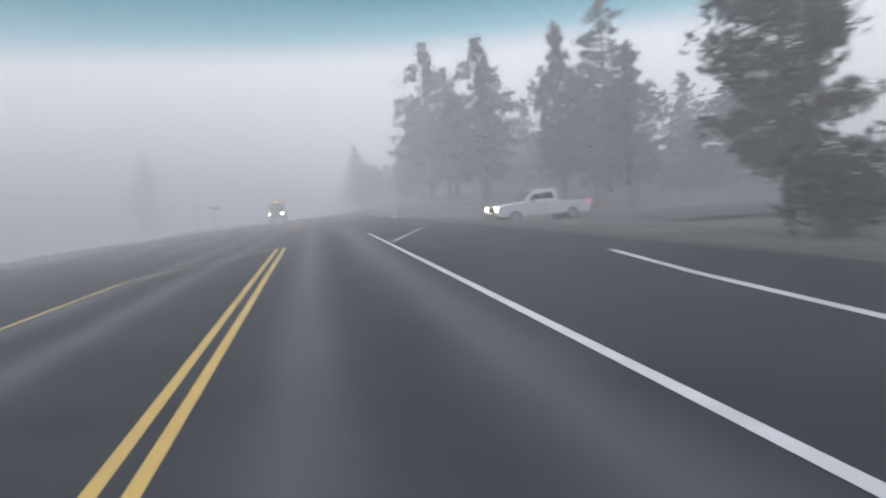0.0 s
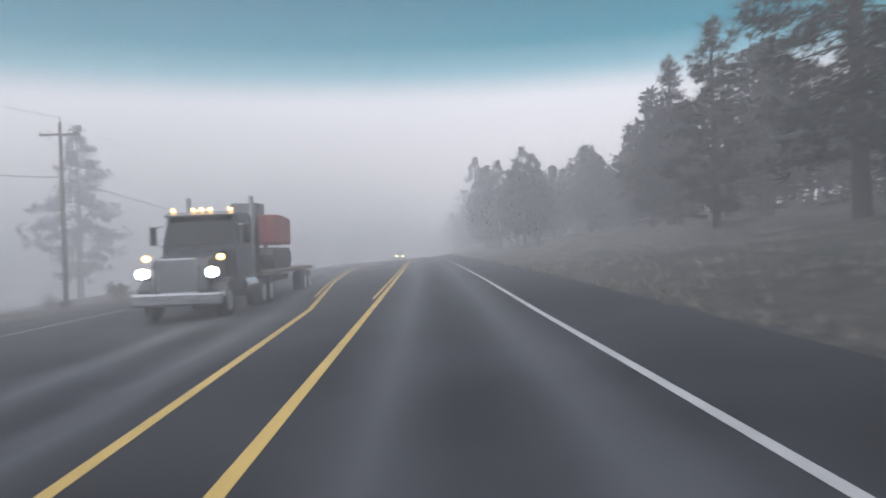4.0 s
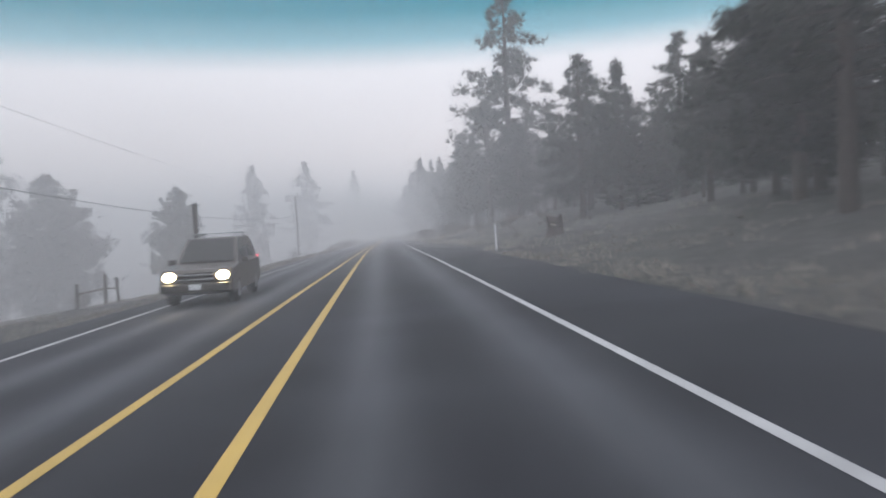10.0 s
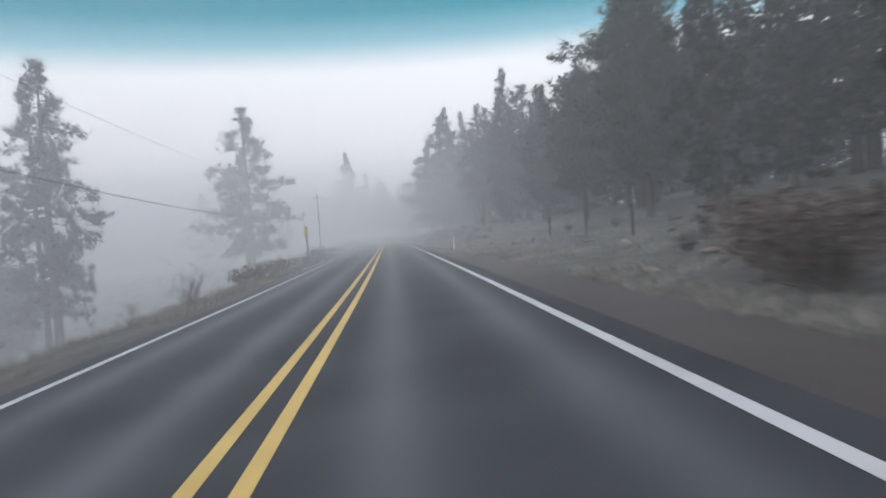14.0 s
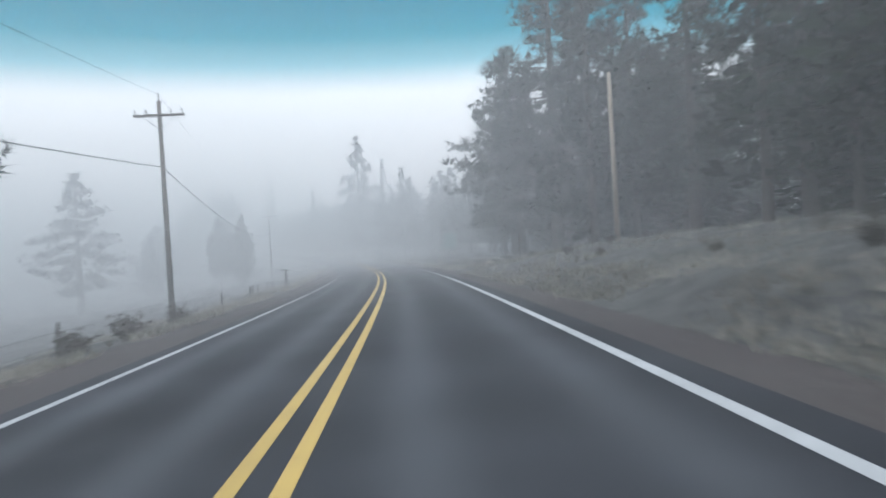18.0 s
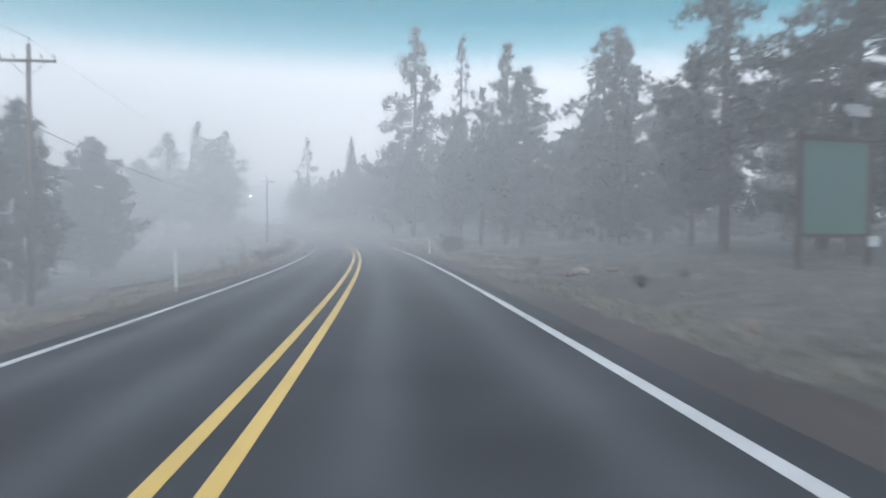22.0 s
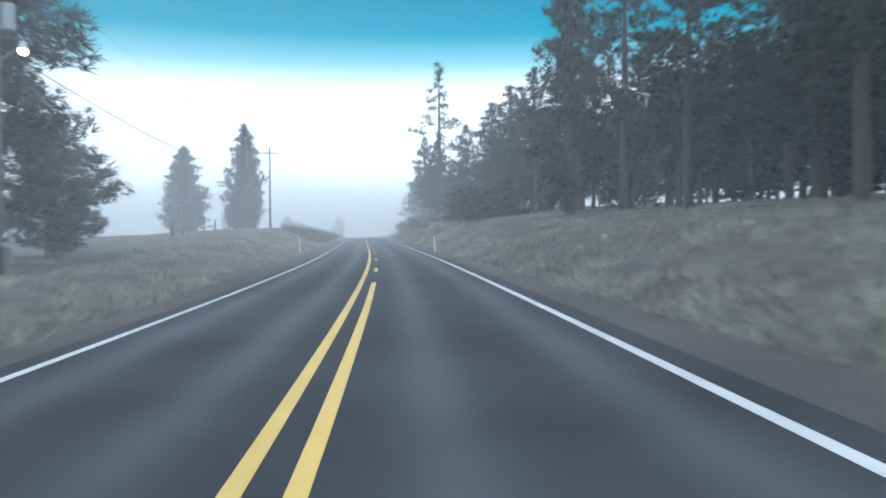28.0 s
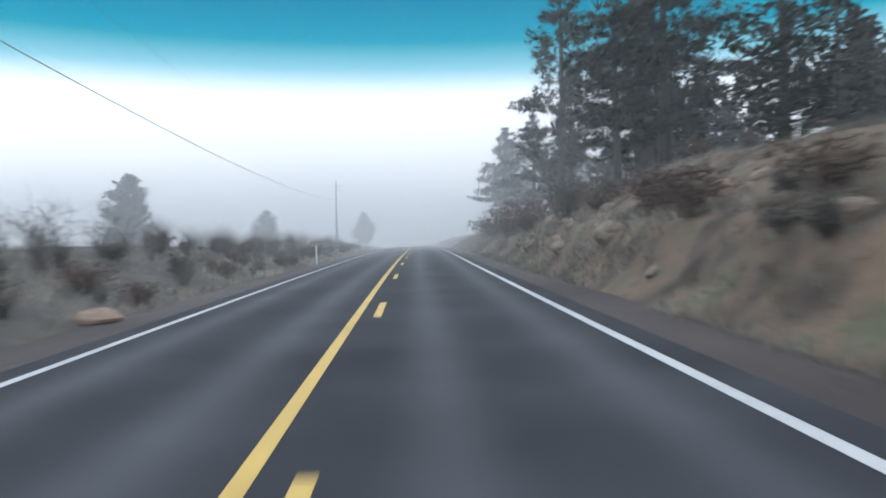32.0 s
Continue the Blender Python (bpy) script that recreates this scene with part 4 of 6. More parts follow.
wood(600, 660, 16, 20, 50, 12, 13, ("pine_c", "pine_a", "oval"))
wood(660, 700, 11, 20, 45, 13, 13)
wood(700, 790, 24, 18, 28, 15, 15, ("pine_b", "pine_c", "pine_a", "fir_a"))
wood(700, 790, 14, 28, 50, 16, 16, ("pine_b", "pine_a"))
wood(700, 790, 16, 22, 34, 12, 13, ("fir_a", "oval", "fir_b"))
wood(785, 830, 14, 15.5, 26, 10, 11)
wood(830, 950, 24, 16, 40, 10, 13)
# young trees and undergrowth that close the view under the crowns
YOUNG = make_tree("young_fir", "small bushy young fir in the undergrowth", 61, 4, 0.03, 1.5, P_OVAL, 30, 9, 0.5, M_NEEDLE, 0.05, 0.1, 0.07, per=3, thin=0.6)
TREES["young"], TALL["young"] = YOUNG, 4
for s0, s1, n, l0, l1 in ((64, 150, 22, 24, 48), (150, 275, 34, 22, 50), (275, 345, 26, 19, 46), (345, 440, 30, 19, 46), (440, 520, 30, 19, 48), (520, 600, 20, 26, 50), (600, 680, 18, 22, 48)):
    for i in range(n):
        tree("young", s0 + (s1 - s0) * (i + rngw.uniform(0, 1)) / n, rngw.uniform(l0, l1), rngw.uniform(2.4, 5.0), rngw.uniform(1.1, 1.9))
for i in range(26):
    tree("young", rngw.uniform(754, 775), rngw.uniform(10.5, 14.5), rngw.uniform(2.0, 4.2), rngw.uniform(1.1, 1.7))
for i in range(16):
    tree(("fir_b_deep", "oval_deep", "pine_c_deep")[i % 3], 90 + i * 30 + rngw.uniform(-12, 12), -75 - 45 * rngw.uniform(), rngw.uniform(12, 18), 1.2)

for ob in TREES.values():
    if not ob.get("used"):
        for c in list(ob.children):
            bpy.data.objects.remove(c)
        bpy.data.objects.remove(ob)


# ---- roadside things ----
def upright(name, label, category, s, lat, turn=0.0, up=0.0, group=""):
    root = empty(name, stand(s, lat, turn, 1.0, up))
    tagged(root, label, category, group)
    return root


M_GREYBACK = plain("bare_sign_back", (0.42, 0.40, 0.34), 0.5, 0.3)
M_YSIGN = plain("faded_yellow_sign", (0.50, 0.39, 0.18), 0.55)
M_OSIGN = plain("orange_brown_sign", (0.30, 0.20, 0.11), 0.6)
M_GREENB = plain("green_board", (0.07, 0.16, 0.135), 0.6, vary=0.2, scale=2.0)
M_BROWNP = plain("dark_brown_post", (0.05, 0.038, 0.03), 0.85, vary=0.3)
M_PORC = plain("porcelain", (0.35, 0.33, 0.31), 0.3)
M_SLAT = plain("white_sign_back", (0.74, 0.75, 0.76), 0.5, vary=0.1)
M_BLACK = plain("black_plastic", (0.012, 0.012, 0.013), 0.5)
M_GLASS = plain("dark_window_glass", (0.012, 0.015, 0.018), 0.08, vary=0.05, spec=0.8)
M_CHROME = plain("chrome", (0.6, 0.61, 0.62), 0.2, 1.0)
M_BEIGE = plain("limestone_boulder", (0.30, 0.26, 0.21), 0.9, vary=0.4, scale=3, bump=0.8)
M_ORANGE_ROCK = plain("ochre_boulder", (0.20, 0.135, 0.095), 0.9, vary=0.4, scale=3, bump=0.8)


# delineators: a thin curved white blade with a small reflector
M_BAREPOLE = plain("pale_bare_pole_wood", (0.36, 0.30, 0.24), 0.9, vary=0.3, scale=5, bump=0.5)


def delineator(s, lat, side, height=1.2, lean=0.0, wide=0.1):
    root = upright("delineator_post", "white flexible roadside marker post with reflector", "marker post", s, lat, lean, 0, "roadside marker posts")
    bm = bmesh.new()
    box(bm, (0, 0, height / 2 - 0.1), (wide, 0.022, height + 0.2), Euler((0, radians(lean * 0.4), 0)).to_matrix(), 0.008)
    part("blade", bm, M_WHITE, root)
    part("reflector", one(box, (0, -0.017, height - 0.13), (wide * 0.75, 0.008, 0.17)), M_WHITE, root, "small reflector strip")
    part("base", one(box, (0, 0, 0.02), (wide * 1.25, 0.05, 0.12), None, 0.01), M_STEEL, root, "galvanised anchor base")


for s, l, h, ln in [(49, 6.4, 1.2, 0), (62.8, 6.9, 1.0, 0), (180, 6.3, 0.9, 0), (208.2, 6.45, 1.1, 3), (237.4, 6.35, 1.02, 0), (274.1, 6.55, 1.25, -2),
                    (390, 5.6, 1.1, 2), (511.7, 4.85, 1.25, 3), (585, 5.2, 1.2, 0), (739.8, 4.95, 1.25, -5)]:
    delineator(s, l, 1, h, ln)
for s, l, h, ln in [(191.5, -13.2, 1.1, 0), (250.5, -10.2, 1.2, -4), (313.5, -5.3, 1.3, -5), (429.6, -5.5, 1.4, -6), (555.4, -5.9, 1.3, -3),
                    (627, -5.6, 1.1, -2), (743.7, -6.3, 1.3, -4), (828.5, -5.6, 1.3, -4)]:
    delineator(s, l, -1, h, ln)
# a short thick marker in the grass
root = upright("marker_post", "short thick white marker post in the grass", "marker post", 233.3, 10.2)
part("post", one(rod, (0, 0, -0.3), (0, 0, 0.6), 0.07, 0.065, 14), M_WHITE, root)
part("cap", one(rod, (0, 0, 0.6), (0, 0, 0.65), 0.08, 0.06, 14), M_STEEL, root)


# utility poles with crossarm, insulators and two cables
def pole(s, lat, height, arm=True, lamp=None, tilt=0.0, r=0.16):
    label = "tall weathered wooden utility pole with a crossarm" if arm else "bare weathered wooden pole among the pines"
    root = upright("utility_pole", label, "utility pole", s, lat, tilt, 0, "utility poles along the road" if arm else "")
    part("shaft", one(rod, (0, 0, -0.5), (0, 0, height), r, r * 0.62, 12), M_POLE if arm else M_BAREPOLE, root, smooth_it=True)
    if arm:
        part("crossarm", one(box, (0, -0.14, height - 0.75), (2.5, 0.1, 0.13), None, 0.01), M_POLE, root)
        for x in (-1.15, -0.6, 0.6, 1.15):
            bm = one(rod, (x, -0.14, height - 0.69), (x, -0.14, height - 0.56), 0.022, 0.022, 8)
            rod(bm, (x, -0.14, height - 0.58), (x, -0.14, height - 0.46), 0.06, 0.035, 10)
            part("insulator", bm, M_PORC, root)
        bm = one(rod, (0, 0, height - 0.02), (0, 0, height + 0.28), 0.03, 0.03, 8)
        rod(bm, (0, 0, height + 0.25), (0, 0, height + 0.38), 0.06, 0.035, 10)
        part("insulator", bm, M_PORC, root)
        for x in (-0.75, 0.75):
            part("brace", one(rod, (x, -0.13, height - 0.8), (0, -0.12, height - 1.5), 0.02, 0.02, 6), M_STEEL, root)
    return root


POLES = [(30, -26, 10.4), (142, -20.7, 11.3), (249.5, -16.2, 10.6), (356, -12.4, 10.2), (470.3, -10.6, 11.0), (565, -14.7, 11.8), (655, -10.8, 10.6), (709, -14.4, 12.6), (786.5, -14.0, 11.8), (905, -12.5, 10.5)]
for s, l, h in POLES:
    pole(s, l, h)
pole(469.7, 12.0, 8.6, arm=False, r=0.15)


def cable(a, b, sag, name, label, r=0.012):
    n = 26
    pts = [a.lerp(b, i / n) - Vector((0, 0, sag * 4 * (i / n) * (1 - i / n))) for i in range(n + 1)]
    V, F = [], []
    tube(V, F, np.array([tuple(p) for p in pts]), np.full(n + 1, r), 5)
    ob = new(name, mesh_of(name, V, F, M_WIRE, flat=False))
    tagged(ob, label, "cable", "overhead cables")


for (s0, l0, h0), (s1, l1, h1) in zip(POLES[:-1], POLES[1:]):
    cable(on_land(s0, l0, h0 * 0.70), on_land(s1, l1, h1 * 0.70), 1.6, "overhead_cable", "black overhead cable sagging between wooden poles", 0.022)
    cable(on_land(s0, l0, h0 + 0.3), on_land(s1, l1, h1 + 0.3), 1.3, "overhead_wire", "thin overhead wire strung between pole tops", 0.008)


# the lamp, meter and low-voltage kit on one pole
s, l = 709, -14.4
root = upright("street_lamp", "lit amber street lamp on a wooden pole", "street lamp", s, l, 0, 0)
part("arm", one(rod, (0.1, -0.1, 8.2), (1.2, -0.5, 8.7), 0.03, 0.03, 8), M_STEEL, root)
bm = one(rod, (1.2, -0.5, 8.55), (1.2, -0.5, 8.85), 0.2, 0.1, 14)
part("hood", bm, M_STEEL, root, "grey metal lamp hood")
bm = bmesh.new()
bmesh.ops.create_uvsphere(bm, u_segments=14, v_segments=8, radius=0.15, matrix=Matrix.Translation((1.2, -0.5, 8.47)))
part("bulb", bm, glow("amber_lamp", (1.0, 0.68, 0.36), 30), root, "glowing amber lens")
part("transformer", one(rod, (0.42, 0, 9.4), (0.42, 0, 10.4), 0.26, 0.26, 16), M_STEEL, root, "grey cylindrical transformer can")
root = upright("meter_box", "grey electric meter box on a short post", "meter box", 708, -13.6)
part("post", one(box, (0, 0, 0.7), (0.12, 0.12, 1.8), None, 0.01), M_POLE, root)
part("case", one(box, (0, -0.12, 1.35), (0.28, 0.16, 0.42), None, 0.02), M_STEEL, root)
part("dial", one(rod, (0, -0.2, 1.42), (0, -0.25, 1.42), 0.08, 0.08, 12), M_GLASS, root)

# sign with a plank back near the lamp pole
s0 = 688
root = upright("road_sign", "white slatted back of a large sign on two wooden posts", "road sign", s0, -7.85, 0)
for x in (-0.92, 0.82):
    part("post", one(box, (x, -0.09, 1.45), (0.14, 0.14, 4.0), None, 0.012), M_POLE, root)
for i in range(7):
    part("slat", one(box, (-0.05, 0.03, 2.33 + 0.19 * i), (2.75, 0.03, 0.172), None, 0.006), M_SLAT, root)
for x in (-0.7, 0.6):
    part("stiffener", one(box, (x, -0.005, 2.9), (0.05, 0.03, 1.3)), M_STEEL, root, "aluminium stiffener strip")

# notice board with a solar panel
root = upright("notice_board", "green notice board in a dark frame with a solar panel", "notice board", 551, 14.35, 8)
for x in (-1.2, 1.2):
    part("post", one(box, (x, 0, 1.7), (0.16, 0.16, 4.6), None, 0.012), M_BROWNP, root)
part("board", one(box, (0, -0.02, 2.35), (2.24, 0.06, 2.75), None, 0.01), M_GREENB, root, "plain green board")
part("top_rail", one(box, (0, -0.03, 3.8), (2.75, 0.2, 0.16), None, 0.012), M_BROWNP, root)
part("bottom_rail", one(box, (0, -0.03, 0.92), (2.5, 0.14, 0.12), None, 0.012), M_BROWNP, root)
part("panel_mast", one(rod, (0.75, 0.05, 3.7), (0.75, 0.05, 4.6), 0.03, 0.03, 8), M_STEEL, root)
part("solar_panel", one(box, (0.75, 0, 4.65), (0.8, 0.55, 0.04), Euler((radians(50), 0, 0)).to_matrix(), 0.005), M_GLASS, root, "tilted solar panel")
part("box", one(box, (1.28, -0.16, 0.75), (0.28, 0.18, 0.32), None, 0.015), M_SLAT, root, "small white box")

# warning signs seen from behind
root = upright("warning_sign", "back of a diamond warning sign on a wooden post", "road sign", 175, -13.8, 2)
part("post", one(box, (0, -0.08, 2.0), (0.12, 0.12, 4.8), None, 0.01), M_POLE, root)
part("plate", one(box, (0, 0, 3.65), (0.98, 0.02, 0.98), Euler((0, radians(45), 0)).to_matrix(), 0.004), M_YSIGN, root, "pale yellow diamond plate")
part("name_plate", one(box, (0, 0.0, 2.62), (0.85, 0.02, 0.16), None, 0.004), M_GREYBACK, root, "narrow plate below the diamond")
root = upright("direction_sign", "long orange-brown board on a single wooden post", "road sign", 105.5, -12.8, 4)
part("post", one(box, (0, 0.06, 1.6), (0.16, 0.14, 4.2), None, 0.012), M_POLE, root)
part("board", one(box, (0, -0.03, 3.32), (1.85, 0.04, 0.36), None, 0.008), M_OSIGN, root, "orange-brown board")
# tall dark marker and a yellow-topped one
root = upright("marker_post", "tall dark wooden marker post beside the lane", "marker post", 272, -6.6)
part("post", one(box, (0, 0, 1.55), (0.16, 0.16, 4.0), None, 0.012), M_BROWNP, root)
part("cap", one(box, (0, 0, 3.57), (0.19, 0.19, 0.05)), M_DARK, root)
root = upright("object_marker", "narrow yellow object marker on a wooden post", "marker post", 398, -5.9)
part("post", one(box, (0, 0.05, 1.3), (0.12, 0.1, 3.8), None, 0.01), M_POLE, root)
part("plate", one(box, (0, -0.02, 2.75), (0.34, 0.02, 0.95), None, 0.004), M_YSIGN, root, "yellow plate")
root = upright("trail_marker", "small yellow plate on a post under the pines", "marker post", 431, 14.6)
part("post", one(box, (0, 0.05, 0.8), (0.1, 0.08, 2.2), None, 0.01), M_BROWNP, root)
part("plate", one(box, (0, -0.01, 1.55), (0.4, 0.02, 0.55), None, 0.004), M_YSIGN, root, "yellow plate")


# fences: weathered posts with two strands or a rail
def fence(name, label, spots, height, rail=True, thick=0.16):
    root = empty(name, stand(*spots[0]))
    tagged(root, label, "fence")
    inv = root.matrix_world.inverted()
    tops = []
    rr = random.Random(len(spots) * 7 + int(spots[0][0]))
    for s, l in spots:
        p = inv @ on_land(s, l)
        h = height * rr.uniform(0.85, 1.1)
        tilt = Vector((rr.uniform(-0.08, 0.08), rr.uniform(-0.08, 0.08), 0))
        part("post", one(rod, p - Vector((0, 0, 0.4)), p + Vector((0, 0, h)) + tilt, thick / 2, thick * 0.45, 8), M_BROWNP, root)
        tops.append((p, h))
    for (p, h), (q, k) in zip(tops[:-1], tops[1:]):
        if rail:
            part("rail", one(rod, p + Vector((0, 0, height * 0.55)), q + Vector((0, 0, height * 0.55)), 0.045, 0.04, 7), M_POLE, root)
        else:
            for z in (0.35, 0.75):
                part("wire", one(rod, p + Vector((0, 0, height * z)), q + Vector((0, 0, height * z)), 0.006, 0.006, 4), M_WIRE, root)


fence("rail_fence", "short rail fence of three dark wooden posts", [(275, -12.9), (277.2, -12.4), (280.5, -12.9)], 1.5)
fence("rail_fence", "weathered rail fence on the grassy rise", [(748, -18), (754, -18.4), (759, -17.5), (762.5, -17)], 1.4)
fence("wire_fence", "old wire fence with leaning dark posts", [(484, -9.2), (487, -9.6), (489.5, -10), (492, -10.2), (495, -10.3), (503, -10.5), (512, -11)], 0.85, False, 0.12)
fence("wire_fence", "row of thin dark stakes among dry stalks", [(597.5, -6.4), (599.5, -6.3), (602.5, -6.2), (605, -6.4), (612, -6.6), (619, -6.5), (626, -6.6)], 1.15, False, 0.055)
fence("wire_fence", "wire fence below the shoulder", [(430, -9.5), (442, -9), (454, -9), (466, -9.3), (476, -9.4)], 1.0, False, 0.09)
fence("wire_fence", "wire fence under the pines with dark posts", [(531, 12.5), (536, 13), (541, 13.4), (546, 13.6)], 1.2, False, 0.14)
fence("wire_fence", "wire fence on the bank beside the wood", [(356, 10.5), (363, 10), (371, 10.4), (380, 10.6)], 1.2, False, 0.14)


# ---- stones ----
def boulder_mesh(seed, mat, rough=0.28):
    rng = random.Random(seed)
    bm = bmesh.new()
    bmesh.ops.create_icosphere(bm, subdivisions=3, radius=1)
    off = Vector((rng.uniform(-9, 9), rng.uniform(-9, 9), rng.uniform(-9, 9)))
    for v in bm.verts:
        p = v.co.copy()
        n = noise.fractal(p * 0.9 + off, 1.0, 2.0, 4) * rough
        q = round(p.z * 2.6 + n * 2) / 2.6
        v.co = p * (1 + n) * 0.75 + Vector((p.x, p.y, q)) * 0.25
    me = bpy.data.meshes.new("boulder")
    bm.to_mesh(me)
    bm.free()
    me.materials.append(mat)
    return me


STONES = [boulder_mesh(i, m) for i, m in ((1, M_BEIGE), (2, M_BEIGE), (3, M_ROCK), (4, M_ORANGE_ROCK), (5, M_ROCK))]


def boulder(kind, s, lat, sx, sy, sz, turn=0, label="weathered pale boulder resting on the bank", up=None):
    ob = new("boulder", STONES[kind])
    ob.matrix_world = stand(s, lat, turn, 1.0, (sz * 0.35 if up is None else up)) @ Matrix.Diagonal((sx, sy, sz, 1))
    tagged(ob, label, "boulder", "boulders on the verge")


for k, s, l, a, b, c in [(0, 626, 10.7, 0.68, 0.6, 0.44), (1, 623.5, 10.9, 0.62, 0.56, 0.44), (0, 612, 11.8, 0.7, 0.6, 0.4), (1, 617, 11.2, 0.55, 0.5, 0.35), (0, 628, 10.2, 0.55, 0.5, 0.3), (1, 632, 9.8, 0.6, 0.7, 0.35), (0, 606, 10.8, 0.7, 0.6, 0.4)]:
    boulder(k, s, l, a, b, c, s * 31 % 360, "pale rounded boulder at the edge of the pull-out")
for k, s, l, a, b, c in [(4, 770.4, 9.0, 0.7, 0.6, 0.5), (4, 771.2, 8.6, 0.6, 0.5, 0.4), (2, 778.5, 9.0, 0.6, 0.6, 0.5), (1, 780.3, 8.6, 0.5, 0.5, 0.4), (3, 791.3, 8.2, 0.5, 0.45, 0.3), (2, 792.4, 7.2, 0.35, 0.4, 0.25), (2, 766.3, 6.2, 0.6, 0.5, 0.3)]:
    boulder(k, s, l, a, b, c, s * 53 % 360, "large tan rock outcrop in the cut bank", -0.2)
boulder(0, 485, 7.6, 0.38, 0.3, 0.24, 20, "small white stone on the verge")
boulder(3, 797, -5.9, 0.5, 0.6, 0.25, 30, "flat ochre stone on the gravel shoulder")
boulder(2, 792, -5.7, 0.35, 0.3, 0.2, 70, "grey stone on the gravel shoulder")
rr = random.Random(5)
for i in range(70):
    s = rr.uniform(760, 824)
    l = rr.uniform(6.0, 9.4)
    z = rr.uniform(0.12, 0.42)
    boulder(rr.choice((2, 4, 2, 4, 3)), s, l, z * rr.uniform(0.9, 1.4), z * rr.uniform(0.9, 1.4), z * 0.95, rr.uniform(0, 360), "weathered brown rock set in the cut bank", -z * 0.3)
for i in range(34):
    s = rr.choice((rr.uniform(330, 400), rr.uniform(525, 600), rr.uniform(700, 765)))
    boulder(rr.choice((2, 0, 4)), s, rr.uniform(6.4, 9.5), rr.uniform(0.1, 0.3), rr.uniform(0.1, 0.3), rr.uniform(0.07, 0.16), rr.uniform(0, 360), "small stone lying on the verge")


boulder(3, 320.5, 7.6, 0.3, 0.22, 0.16, 15, "small pale orange stone on the verge")


# ---- ledges of layered rock in the cut bank ----
def rock_outcrop(s, lat, rows, seed):
    """Stacked tan ledges, each a rough slab of its own, set back row by row into the bank."""
    rg = random.Random(seed)
    root = upright("rock_outcrop", "layered tan rock ledges breaking out of the bank", "rock outcrop", s, lat)
    z = -1.0
    for j in range(rows):
        h = rg.uniform(0.2, 0.36)
        y = rg.uniform(-1.5, -1.1)
        while y < 1.2:
            w = rg.uniform(0.45, 0.95)
            bm = bmesh.new()
            box(bm, (0, 0, 0), (rg.uniform(0.8, 1.1), w, h), None, 0.0)
            bmesh.ops.subdivide_edges(bm, edges=list(bm.edges), cuts=2, use_grid_fill=True)
            for v in bm.verts:
                v.co += noise.noise_vector(v.co * 2.2 + Vector((seed, j * 3.1, y * 2))) * 0.19
            ob = part("slab", bm, M_ROCK, root)
            ob.location = (0.34 * j + rg.uniform(-0.1, 0.1), y + w / 2, z + h / 2)
            ob.rotation_euler = (rg.uniform(-0.08, 0.08), rg.uniform(-0.06, 0.1), rg.uniform(-0.2, 0.2))
            y += w + rg.uniform(0.0, 0.25)
        z += h * 0.92


for s, l, rows, seed in ((764.0, 7.9, 4, 1), (769.5, 7.7, 5, 2), (774.5, 8.2, 4, 3), (757.5, 8.4, 4, 4)):
    rock_outcrop(s, l, rows, seed)


# ---- a patch of old snow on the verge ----
def snow_patch(s, lat, a, b):
    root = upright("snow_patch", "thin patch of old white snow on the grass", "snow patch", s, lat)
    bm = bmesh.new()
    n = 22
    rim = [1 + 0.22 * math.sin(2 * q + 1) + 0.14 * math.sin(5 * q) for q in [2 * math.pi * i / n for i in range(n)]]
    rings = [[bm.verts.new((math.cos(2 * math.pi * i / n) * a * k * rim[i], math.sin(2 * math.pi * i / n) * b * k * rim[i], z)) for i in range(n)]
             for k, z in ((1.0, -0.05), (0.96, 0.045), (0.7, 0.075), (0.35, 0.09))]
    for q, w in zip(rings[:-1], rings[1:]):
        for i in range(n):
            bm.faces.new((q[i], q[(i + 1) % n], w[(i + 1) % n], w[i]))
    bm.faces.new(rings[-1])
    part("snow", bm, plain("old_snow", (0.5, 0.52, 0.55), 0.6, vary=0.15, scale=6, bump=0.5), root, smooth_it=True)


snow_patch(179.5, 7.9, 0.34, 0.32)


# ---- an old post with a short arm by the field ----
root = upright("field_post", "old dark wooden post with a short drooping arm", "post", 497.5, -8.3, 12)
part("post", one(rod, (0, 0, -0.3), (0.12, 0, 1.5), 0.07, 0.05, 9), M_BROWNP, root)
part("arm", one(rod, (0.2, 0, 1.5), (-0.4, 0, 1.56), 0.05, 0.03, 8), M_BROWNP, root)
part("brace", one(rod, (-0.3, 0, 1.52), (0.06, 0, 1.15), 0.022, 0.022, 6), M_BROWNP, root)


